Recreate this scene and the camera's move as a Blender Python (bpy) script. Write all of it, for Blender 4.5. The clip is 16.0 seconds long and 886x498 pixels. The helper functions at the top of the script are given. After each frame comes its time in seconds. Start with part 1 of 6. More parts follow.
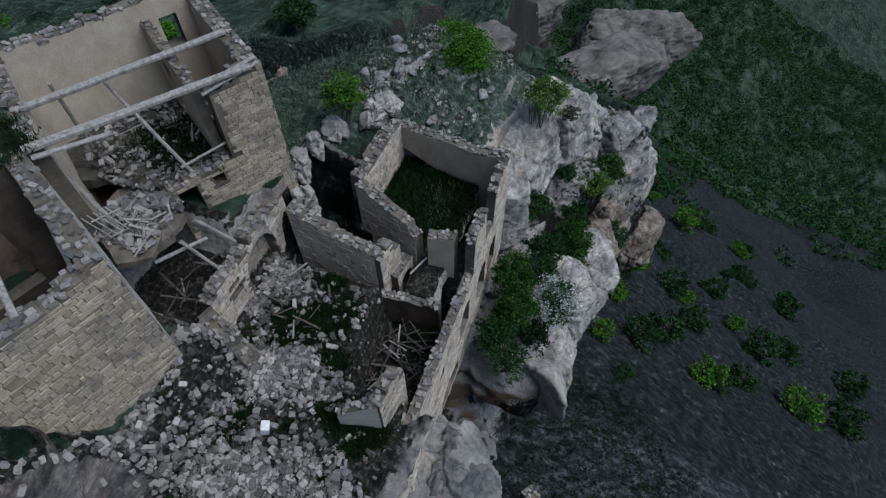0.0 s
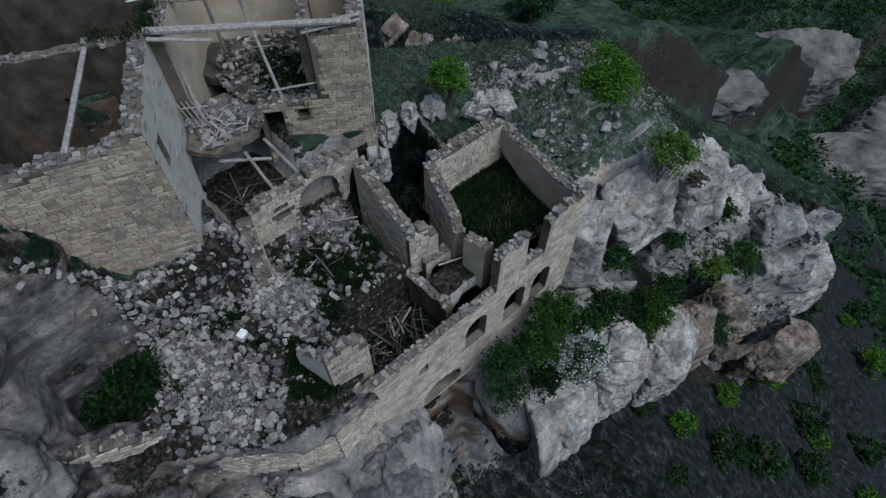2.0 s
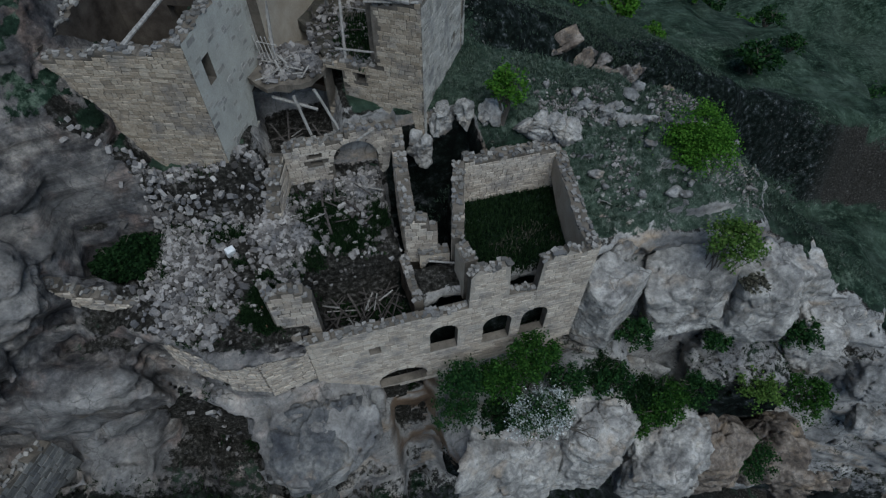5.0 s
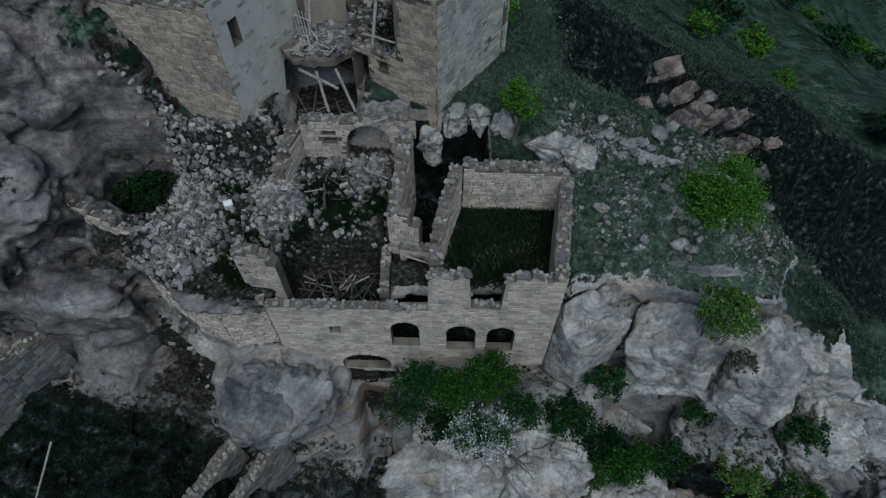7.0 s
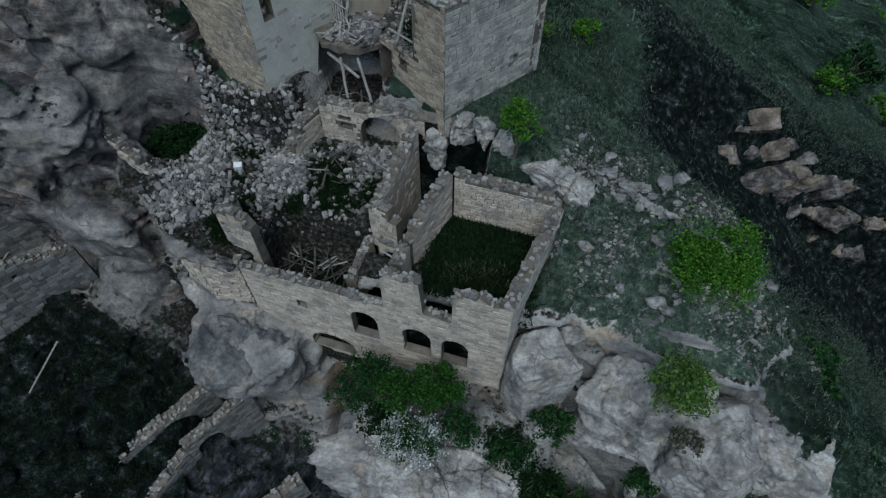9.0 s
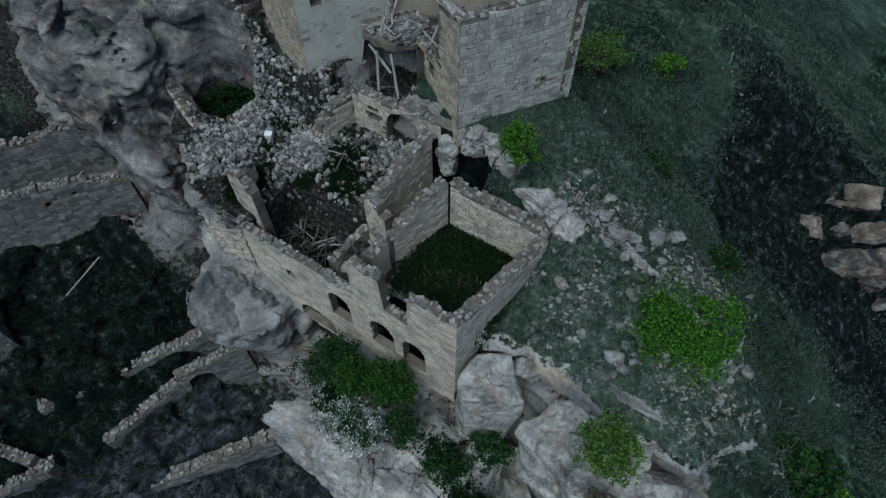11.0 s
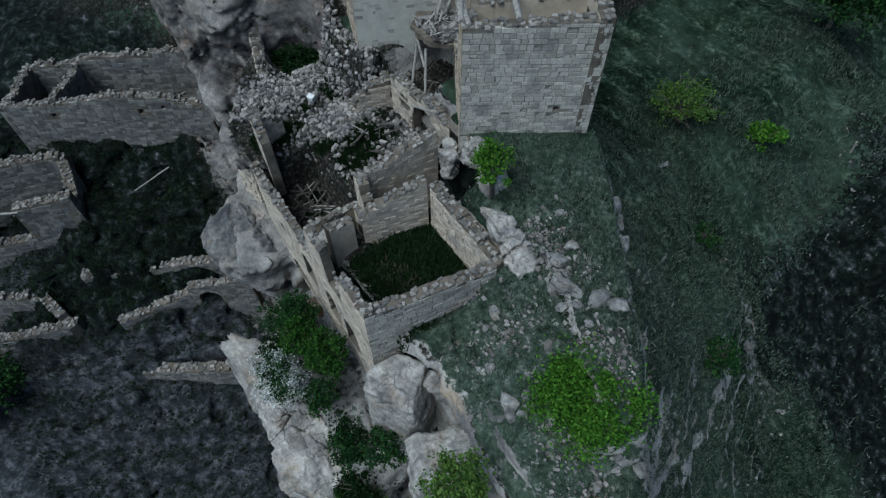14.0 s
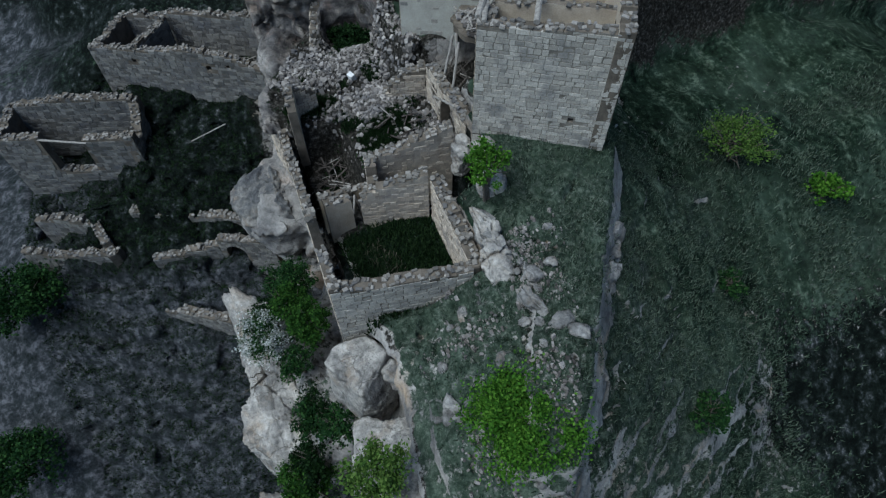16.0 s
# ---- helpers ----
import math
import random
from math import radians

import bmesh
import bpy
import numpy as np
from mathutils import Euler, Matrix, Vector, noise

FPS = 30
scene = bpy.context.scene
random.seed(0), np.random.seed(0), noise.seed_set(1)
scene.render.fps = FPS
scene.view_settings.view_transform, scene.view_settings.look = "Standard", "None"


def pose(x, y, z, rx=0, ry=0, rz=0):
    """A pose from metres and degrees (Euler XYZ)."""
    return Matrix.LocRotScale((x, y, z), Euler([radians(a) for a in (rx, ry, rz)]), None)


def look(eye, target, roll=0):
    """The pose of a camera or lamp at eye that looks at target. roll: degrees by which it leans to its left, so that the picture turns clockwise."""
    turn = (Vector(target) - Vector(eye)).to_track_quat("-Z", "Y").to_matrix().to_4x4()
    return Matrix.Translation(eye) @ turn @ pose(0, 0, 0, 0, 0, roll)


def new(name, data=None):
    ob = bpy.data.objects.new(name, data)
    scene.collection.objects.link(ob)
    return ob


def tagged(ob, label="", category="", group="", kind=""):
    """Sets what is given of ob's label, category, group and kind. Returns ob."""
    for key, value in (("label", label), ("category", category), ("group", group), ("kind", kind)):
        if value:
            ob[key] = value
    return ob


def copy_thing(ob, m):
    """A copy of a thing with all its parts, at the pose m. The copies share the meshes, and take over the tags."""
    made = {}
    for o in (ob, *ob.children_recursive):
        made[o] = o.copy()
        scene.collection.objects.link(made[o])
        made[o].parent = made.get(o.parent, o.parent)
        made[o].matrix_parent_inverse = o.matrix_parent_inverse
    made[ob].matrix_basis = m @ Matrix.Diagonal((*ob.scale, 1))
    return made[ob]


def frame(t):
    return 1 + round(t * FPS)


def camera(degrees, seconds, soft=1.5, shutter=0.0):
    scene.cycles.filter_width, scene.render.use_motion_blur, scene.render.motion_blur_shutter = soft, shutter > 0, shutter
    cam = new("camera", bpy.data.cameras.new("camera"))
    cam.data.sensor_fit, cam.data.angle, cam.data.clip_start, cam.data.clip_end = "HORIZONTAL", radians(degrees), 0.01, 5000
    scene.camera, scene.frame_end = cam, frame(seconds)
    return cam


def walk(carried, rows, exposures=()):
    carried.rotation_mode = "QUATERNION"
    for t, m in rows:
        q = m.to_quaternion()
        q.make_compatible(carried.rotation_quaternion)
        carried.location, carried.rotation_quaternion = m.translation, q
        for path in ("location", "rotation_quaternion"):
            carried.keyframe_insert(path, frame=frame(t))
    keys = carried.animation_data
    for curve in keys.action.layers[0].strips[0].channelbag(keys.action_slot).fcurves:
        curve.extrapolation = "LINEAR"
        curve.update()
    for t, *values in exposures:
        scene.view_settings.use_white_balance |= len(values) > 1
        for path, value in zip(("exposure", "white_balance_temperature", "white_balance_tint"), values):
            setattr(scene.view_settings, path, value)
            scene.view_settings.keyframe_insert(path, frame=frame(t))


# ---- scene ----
cam = camera(75.7, 16.0, 1.3)
METRES, EYE, TILT, LEAN, TURN = 40.0, 24.0, -53.3, 0.4, -73.0
EAST, NORTH = -7.0, -3.0
ROWS = [
    (0.0, 0.0, 0.0, 0.0, 0.0, 0.0, -0.0),
    (0.5, 0.0437, 0.0015, 0.0014, 4.87, -0.34, -6.74),
    (1.0, 0.0803, 0.0066, 0.0093, 9.82, -1.35, -13.37),
    (1.5, 0.1113, 0.014, 0.0195, 13.95, -2.53, -18.43),
    (2.0, 0.1371, 0.0235, 0.0303, 17.87, -3.9, -22.93),
    (2.5, 0.1612, 0.0339, 0.042, 21.89, -5.61, -27.11),
    (3.0, 0.1841, 0.0446, 0.0543, 25.65, -7.41, -30.65),
    (3.5, 0.206, 0.0558, 0.0683, 29.1, -9.23, -33.58),
    (4.0, 0.2274, 0.0677, 0.0846, 32.63, -11.2, -36.31),
    (6.5, 0.311, 0.1476, 0.1903, 55.25, -26.6, -48.08),
    (7.0, 0.3214, 0.1647, 0.2153, 60.78, -30.77, -49.77),
    (7.5, 0.3294, 0.1819, 0.241, 66.64, -35.3, -51.17),
    (8.0, 0.3356, 0.2003, 0.2677, 72.88, -40.21, -52.28),
    (8.5, 0.3401, 0.2196, 0.2955, 79.42, -45.37, -53.01),
    (9.0, 0.3419, 0.2385, 0.3239, 86.09, -50.74, -53.38),
    (11.5, 0.3183, 0.3217, 0.4579, 118.45, -76.42, -49.54),
    (12.0, 0.3073, 0.3387, 0.4832, 123.93, -80.52, -47.83),
    (12.5, 0.2944, 0.3561, 0.5074, 128.6, -83.93, -46.07),
    (13.0, 0.2799, 0.3736, 0.5304, 132.88, -86.98, -44.16),
    (13.5, 0.2642, 0.3898, 0.5522, 136.71, -89.62, -42.19),
    (14.0, 0.248, 0.4052, 0.5714, 140.28, -91.97, -40.12),
    (14.5, 0.2321, 0.4193, 0.5883, 143.65, -94.09, -37.95),
    (15.0, 0.2149, 0.4323, 0.6031, 146.75, -95.99, -35.66),
    (15.5, 0.198, 0.4446, 0.6157, 149.72, -97.7, -33.33),
    (16.0, 0.1816, 0.456, 0.6269, 152.25, -99.02, -31.18),
]
walk(cam, [(t, pose(EAST, NORTH, EYE, TILT, LEAN, TURN) @ pose(METRES * x, METRES * y, METRES * z, 90 + pitch, roll, yaw)) for t, x, y, z, yaw, pitch, roll in ROWS],
     exposures=[(0.0, 0.16, 5500, 7), (3.5, -0.08, 5430, 4), (7.0, -0.24, 5360, 2), (9.0, -0.12, 5320, 0), (12.5, 0.04, 5320, -2), (16.0, 0.32, 5420, 1)])

# ---------------------------------------------------------------- light
SUN_EL, SUN_AZ = radians(60), radians(174)      # soft glow of a veiled sky over the valley
world = bpy.data.worlds.new("dusk_sky")
scene.world = world
world.use_nodes = True
wn, wl = world.node_tree.nodes, world.node_tree.links
sky = wn.new("ShaderNodeTexSky")
sky.sky_type = 'NISHITA'
sky.sun_disc = False
sky.sun_elevation, sky.sun_rotation = SUN_EL, SUN_AZ
sky.air_density, sky.dust_density, sky.ozone_density = 1.0, 0.6, 3.0
wn["Background"].inputs[1].default_value = 0.085
wl.new(sky.outputs[0], wn["Background"].inputs[0])
sun = new("sun", bpy.data.lights.new("sun", 'SUN'))
sun.data.energy, sun.data.angle, sun.data.color = 3.5, radians(50), (1.0, 0.95, 0.89)
sun_from = Vector((math.sin(SUN_AZ) * math.cos(SUN_EL), math.cos(SUN_AZ) * math.cos(SUN_EL), math.sin(SUN_EL)))
sun.matrix_world = look(tuple(sun_from * 60), (0, 0, 0))

rng = np.random.default_rng(7)
rnd = random.Random(11)


# ---------------------------------------------------------------- materials
def nodes_of(name):
    m = bpy.data.materials.new(name)
    m.use_nodes = True
    return m, m.node_tree.nodes, m.node_tree.links


def noise_at(n, l, scale, detail=4.0, rough=0.55, coord=None, stretch=None):
    c = coord
    if c is None:
        c = n.new("ShaderNodeNewGeometry").outputs["Position"]
    if stretch:
        mp = n.new("ShaderNodeMapping")
        mp.inputs["Scale"].default_value = stretch
        l.new(c, mp.inputs["Vector"])
        c = mp.outputs[0]
    t = n.new("ShaderNodeTexNoise")
    t.inputs["Scale"].default_value, t.inputs["Detail"].default_value, t.inputs["Roughness"].default_value = scale, detail, rough
    l.new(c, t.inputs["Vector"])
    return t.outputs["Fac"]


def ramp(n, l, fac, stops):
    r = n.new("ShaderNodeValToRGB")
    e = r.color_ramp.elements
    while len(e) < len(stops):
        e.new(0.5)
    for k, (p, c) in zip(e, stops):
        k.position, k.color = p, (*c, 1) if len(c) == 3 else c
    l.new(fac, r.inputs[0])
    return r.outputs[0]


def mixed(n, l, fac, a, b, how='MIX'):
    m = n.new("ShaderNodeMix")
    m.data_type, m.blend_type = 'RGBA', how
    for v, s in ((fac, m.inputs[0]), (a, m.inputs[6]), (b, m.inputs[7])):
        if isinstance(v, (int, float)):
            s.default_value = v
        elif isinstance(v, tuple):
            s.default_value = (*v, 1)
        else:
            l.new(v, s)
    return m.outputs[2]


def mathed(n, l, op, a, b=0.0, clamp=False):
    m = n.new("ShaderNodeMath")
    m.operation, m.use_clamp = op, clamp
    for v, s in ((a, m.inputs[0]), (b, m.inputs[1])):
        if isinstance(v, (int, float)):
            s.default_value = v
        else:
            l.new(v, s)
    return m.outputs[0]


def finish(n, l, colour, rough=0.9, height=None, dist=0.03, strength=0.6, spec=0.06):
    b = n["Principled BSDF"]
    if isinstance(colour, tuple):
        b.inputs["Base Color"].default_value = (*colour, 1)
    else:
        l.new(colour, b.inputs["Base Color"])
    b.inputs["Roughness"].default_value = rough
    b.inputs["Specular IOR Level"].default_value = spec
    if height is not None:
        bp = n.new("ShaderNodeBump")
        bp.inputs["Distance"].default_value, bp.inputs["Strength"].default_value = dist, strength
        l.new(height, bp.inputs["Height"])
        l.new(bp.outputs[0], b.inputs["Normal"])


def plain_material(name, a, b, scale=6.0, rough=0.85, stretch=None, bump=0.4):
    m, n, l = nodes_of(name)
    f = noise_at(n, l, scale, 5, 0.65, stretch=stretch)
    finish(n, l, ramp(n, l, f, [(0.3, a), (0.7, b)]), rough, f, 0.02, bump)
    return m


def stone_material(name, dark, mid, light, island=False, spread=0.5):
    """Cut or field stone, each one of its own tone, with grain and weather stains."""
    m, n, l = nodes_of(name)
    r = n.new("ShaderNodeNewGeometry").outputs["Random Per Island"] if island else n.new("ShaderNodeObjectInfo").outputs["Random"]
    base = ramp(n, l, r, [(0.0, dark), (0.45, mid), (1.0, light)])
    base = mixed(n, l, spread, mid, base)
    grain = noise_at(n, l, 14.0, 6, 0.65)
    base = mixed(n, l, 0.75, base, ramp(n, l, grain, [(0.3, (0.45, 0.44, 0.43)), (0.7, (1.0, 1.0, 1.0))]), 'MULTIPLY')
    stain = noise_at(n, l, 0.9, 5, 0.6)
    base = mixed(n, l, ramp(n, l, stain, [(0.5, (0, 0, 0)), (0.68, (1, 1, 1))]), base, mixed(n, l, 0.6, base, (0.10, 0.10, 0.105)))
    finish(n, l, base, 0.92, noise_at(n, l, 28.0, 5, 0.7), 0.02, 0.6)
    return m


def wall_core(name, low, high, blot=(0.12, 0.11, 0.10), blot_at=0.6):
    """Mortar, plaster or rubble core with stains and streaks running down."""
    m, n, l = nodes_of(name)
    a = noise_at(n, l, 1.3, 6, 0.6)
    base = ramp(n, l, a, [(0.32, low), (0.68, high)])
    fine = noise_at(n, l, 18.0, 5, 0.7)
    base = mixed(n, l, 0.6, base, ramp(n, l, fine, [(0.3, (0.55, 0.54, 0.53)), (0.65, (1, 1, 1))]), 'MULTIPLY')
    streak = noise_at(n, l, 2.2, 5, 0.65, stretch=(1.0, 1.0, 0.22))
    base = mixed(n, l, ramp(n, l, streak, [(blot_at, (0, 0, 0)), (blot_at + 0.16, (0.75, 0.75, 0.75))]), base, blot)
    finish(n, l, base, 0.95, fine, 0.03, 0.7)
    return m


M_TAN = stone_material("tan_stone", (0.20, 0.16, 0.115), (0.345, 0.285, 0.21), (0.47, 0.405, 0.31), False, 0.62)
M_TAN_I = stone_material("tan_stone_small", (0.20, 0.16, 0.115), (0.345, 0.285, 0.21), (0.47, 0.405, 0.31), True, 0.62)
M_GREY = stone_material("grey_stone", (0.24, 0.222, 0.19), (0.385, 0.36, 0.31), (0.50, 0.47, 0.41), False, 0.6)
M_GREY_I = stone_material("grey_stone_small", (0.24, 0.222, 0.19), (0.385, 0.36, 0.31), (0.50, 0.47, 0.41), True, 0.6)
M_PALE = stone_material("pale_stone", (0.25, 0.205, 0.16), (0.43, 0.37, 0.295), (0.55, 0.485, 0.395), False, 0.6)
M_PALE_I = stone_material("pale_stone_small", (0.25, 0.205, 0.16), (0.43, 0.37, 0.295), (0.55, 0.485, 0.395), True, 0.6)
M_RUBBLE = stone_material("rubble_stone", (0.06, 0.054, 0.049), (0.165, 0.150, 0.136), (0.34, 0.312, 0.286), True, 1.0)
M_OLD = stone_material("old_grey_stone", (0.075, 0.071, 0.065), (0.15, 0.143, 0.13), (0.26, 0.247, 0.222), False, 0.8)
M_OLD_I = stone_material("old_grey_stone_small", (0.075, 0.071, 0.065), (0.15, 0.143, 0.13), (0.26, 0.247, 0.222), True, 0.8)
M_BLOCK = stone_material("rubble_block", (0.10, 0.091, 0.082), (0.23, 0.21, 0.19), (0.40, 0.37, 0.335), False, 1.0)
M_CAP = stone_material("wall_top_stone", (0.08, 0.075, 0.067), (0.18, 0.166, 0.146), (0.33, 0.305, 0.27), True, 0.95)
M_FAR = plain_material("far_rock", (0.03, 0.03, 0.028), (0.17, 0.155, 0.135), 0.09, 0.95, (1.0, 1.0, 1.6), 0.0)
M_CORE = wall_core("mortar_core", (0.07, 0.06, 0.048), (0.17, 0.145, 0.115), (0.03, 0.027, 0.023), 0.58)
M_FACE = wall_core("lime_mortar", (0.24, 0.21, 0.17), (0.39, 0.345, 0.285), (0.08, 0.07, 0.058), 0.6)
M_JOINT = wall_core("grey_joint", (0.10, 0.09, 0.075), (0.21, 0.19, 0.16), (0.06, 0.053, 0.045), 0.6)
M_PLASTER = wall_core("clay_plaster", (0.36, 0.30, 0.225), (0.47, 0.405, 0.315), (0.20, 0.165, 0.125), 0.62)
M_GREYPLASTER = wall_core("grey_plaster", (0.36, 0.345, 0.295), (0.47, 0.45, 0.39), (0.20, 0.19, 0.165), 0.62)
# earth on the tower's upper floor, coloured darker for the shade over it
M_SOIL = wall_core("shaded_earth", (0.028, 0.026, 0.02), (0.085, 0.076, 0.06), (0.012, 0.016, 0.008), 0.52)
# inner faces of the tall house: plaster with the indoor shade in its colour
M_SHADED_PLASTER = wall_core("shaded_plaster", (0.035, 0.028, 0.022), (0.095, 0.079, 0.062), (0.03, 0.025, 0.02), 0.56)
# brown clay, its colour deepened for shade in the pit and on floors
M_MUD = wall_core("shaded_clay", (0.045, 0.035, 0.026), (0.12, 0.09, 0.065), (0.02, 0.015, 0.012), 0.55)


def cracked(n, l, colour, scale):
    """Thin dark joints running through the stone."""
    pos = n.new("ShaderNodeNewGeometry").outputs["Position"]
    warp = n.new("ShaderNodeTexNoise")
    warp.inputs["Scale"].default_value, warp.inputs["Detail"].default_value = 0.9, 4
    l.new(pos, warp.inputs["Vector"])
    add = n.new("ShaderNodeMixRGB")
    add.blend_type = 'ADD'
    add.inputs[0].default_value = 1.4
    l.new(pos, add.inputs[1])
    l.new(warp.outputs["Color"], add.inputs[2])
    v = n.new("ShaderNodeTexVoronoi")
    v.feature = 'DISTANCE_TO_EDGE'
    v.inputs["Scale"].default_value = scale
    l.new(add.outputs[0], v.inputs["Vector"])
    k = ramp(n, l, v.outputs["Distance"], [(0.0, (0.7, 0.7, 0.7)), (0.02, (0, 0, 0))])
    gate = ramp(n, l, noise_at(n, l, 0.45, 3, 0.6), [(0.47, (0, 0, 0)), (0.56, (1, 1, 1))])
    return mixed(n, l, mixed(n, l, 1.0, k, gate, 'MULTIPLY'), colour, (0.05, 0.045, 0.04))


def rock_material():
    """Weathered limestone: pale faces, dark lichen, ochre seams, thin turf on the ledges."""
    m, n, l = nodes_of("limestone_crag")
    geo = n.new("ShaderNodeNewGeometry")
    att = n.new("ShaderNodeVertexColor")
    att.layer_name = "cover"
    sep = n.new("ShaderNodeSeparateColor")
    l.new(att.outputs[0], sep.inputs[0])
    big = noise_at(n, l, 0.33, 7, 0.6)
    rock = ramp(n, l, big, [(0.32, (0.10, 0.098, 0.098)), (0.47, (0.24, 0.228, 0.212)), (0.64, (0.40, 0.378, 0.343))])
    warm = noise_at(n, l, 0.5, 5, 0.6, stretch=(0.6, 0.6, 1.5))
    rock = mixed(n, l, ramp(n, l, warm, [(0.55, (0, 0, 0)), (0.70, (0.8, 0.8, 0.8))]), rock, (0.36, 0.27, 0.18))
    seam = noise_at(n, l, 1.1, 6, 0.65, stretch=(0.35, 0.35, 2.6))
    rock = mixed(n, l, ramp(n, l, seam, [(0.28, (0.7, 0.7, 0.7)), (0.40, (0, 0, 0))]), rock, (0.13, 0.12, 0.112))
    lich = noise_at(n, l, 3.1, 7, 0.7)
    rock = mixed(n, l, ramp(n, l, lich, [(0.57, (0, 0, 0)), (0.70, (0.6, 0.6, 0.6))]), rock, (0.16, 0.16, 0.165))
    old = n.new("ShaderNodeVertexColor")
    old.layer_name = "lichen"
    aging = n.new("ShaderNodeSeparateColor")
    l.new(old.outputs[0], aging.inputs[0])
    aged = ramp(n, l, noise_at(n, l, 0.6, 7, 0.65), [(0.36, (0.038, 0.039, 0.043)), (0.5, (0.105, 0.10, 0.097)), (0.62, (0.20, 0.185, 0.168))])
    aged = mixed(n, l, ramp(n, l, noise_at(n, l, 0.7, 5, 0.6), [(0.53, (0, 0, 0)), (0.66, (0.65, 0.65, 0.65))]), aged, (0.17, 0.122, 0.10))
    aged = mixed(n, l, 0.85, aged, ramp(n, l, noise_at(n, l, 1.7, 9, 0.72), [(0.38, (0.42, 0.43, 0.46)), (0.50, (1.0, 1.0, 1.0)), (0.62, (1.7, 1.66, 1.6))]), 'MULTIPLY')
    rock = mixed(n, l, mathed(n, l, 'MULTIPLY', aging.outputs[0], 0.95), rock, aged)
    bands = noise_at(n, l, 0.8, 6, 0.65, stretch=(0.18, 0.3, 2.4))
    rock = mixed(n, l, mathed(n, l, 'MULTIPLY', aging.outputs[0], 0.8), rock, mixed(n, l, 1.0, rock, ramp(n, l, bands, [(0.36, (0.35, 0.31, 0.28)), (0.5, (1, 0.96, 0.92)), (0.62, (1.5, 1.45, 1.38))]), 'MULTIPLY'))
    fine = noise_at(n, l, 4.5, 11, 0.76)
    rock = mixed(n, l, 0.75, rock, ramp(n, l, fine, [(0.30, (0.30, 0.30, 0.30)), (0.6, (1, 1, 1))]), 'MULTIPLY')
    rock = cracked(n, l, cracked(n, l, rock, 0.42), 1.05)
    rock = mixed(n, l, sep.outputs[2], rock, mixed(n, l, fine, (0.07, 0.047, 0.03), (0.21, 0.145, 0.095)))
    soil = ramp(n, l, noise_at(n, l, 5.0, 6, 0.7), [(0.38, (0.006, 0.0055, 0.0045)), (0.54, (0.024, 0.022, 0.018)), (0.70, (0.11, 0.10, 0.088))])
    blade = noise_at(n, l, 2.4, 8, 0.75)
    turf = ramp(n, l, mathed(n, l, 'ADD', mathed(n, l, 'MULTIPLY', blade, 0.6), mathed(n, l, 'MULTIPLY', noise_at(n, l, 0.55, 6, 0.65, stretch=(0.30, 1.5, 0.5)), 0.4)), [(0.40, (0.001, 0.0025, 0.0016)), (0.52, (0.012, 0.023, 0.013)), (0.65, (0.108, 0.138, 0.095))])
    wide = noise_at(n, l, 0.09, 5, 0.6)
    turf = mixed(n, l, ramp(n, l, wide, [(0.46, (0, 0, 0)), (0.62, (1, 1, 1))]), turf, mixed(n, l, 0.45, turf, (0.055, 0.080, 0.054)))
    clump = ramp(n, l, noise_at(n, l, 0.42, 7, 0.68), [(0.36, (0.35, 0.38, 0.34)), (0.50, (0.9, 0.9, 0.9)), (0.64, (1.5, 1.42, 1.55))])
    turf = mixed(n, l, 0.85, turf, clump, 'MULTIPLY')
    dry = n.new("ShaderNodeSeparateColor")
    l.new(old.outputs[0], dry.inputs[0])
    hay = ramp(n, l, noise_at(n, l, 3.2, 9, 0.78), [(0.38, (0.008, 0.013, 0.009)), (0.51, (0.05, 0.066, 0.048)), (0.65, (0.20, 0.22, 0.18))])
    turf = mixed(n, l, mathed(n, l, 'MULTIPLY', dry.outputs[2], 0.55), turf, hay)
    # near-black loose stone; doubles as painted shade in the vault and hall slot
    scree_shade = ramp(n, l, noise_at(n, l, 1.2, 8, 0.75), [(0.42, (0.0015, 0.0025, 0.002)), (0.53, (0.006, 0.009, 0.007)), (0.61, (0.028, 0.032, 0.031)), (0.70, (0.15, 0.147, 0.153))])
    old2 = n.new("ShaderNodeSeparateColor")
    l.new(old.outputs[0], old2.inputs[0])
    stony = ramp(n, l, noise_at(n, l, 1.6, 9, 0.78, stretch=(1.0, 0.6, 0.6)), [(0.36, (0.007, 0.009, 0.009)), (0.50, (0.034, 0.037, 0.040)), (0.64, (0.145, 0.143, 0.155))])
    scree_shade = mixed(n, l, old2.outputs[1], scree_shade, stony)
    soil = mixed(n, l, att.outputs[1], scree_shade, soil)
    edge = noise_at(n, l, 2.6, 6, 0.7)
    rag = mathed(n, l, 'SUBTRACT', edge, 0.5)
    kg = mathed(n, l, 'MULTIPLY', mathed(n, l, 'ADD', mathed(n, l, 'ADD', sep.outputs[0], mathed(n, l, 'MULTIPLY', rag, 1.6)), -0.42), 6.0, True)
    ks = mathed(n, l, 'MULTIPLY', mathed(n, l, 'ADD', mathed(n, l, 'ADD', sep.outputs[1], mathed(n, l, 'MULTIPLY', rag, 1.6)), -0.42), 6.0, True)
    col = mixed(n, l, kg, mixed(n, l, ks, rock, soil), turf)
    h = mathed(n, l, 'ADD', mathed(n, l, 'MULTIPLY', lich, 0.6), fine)
    finish(n, l, col, 0.95, h, 0.12, 0.9)
    return m


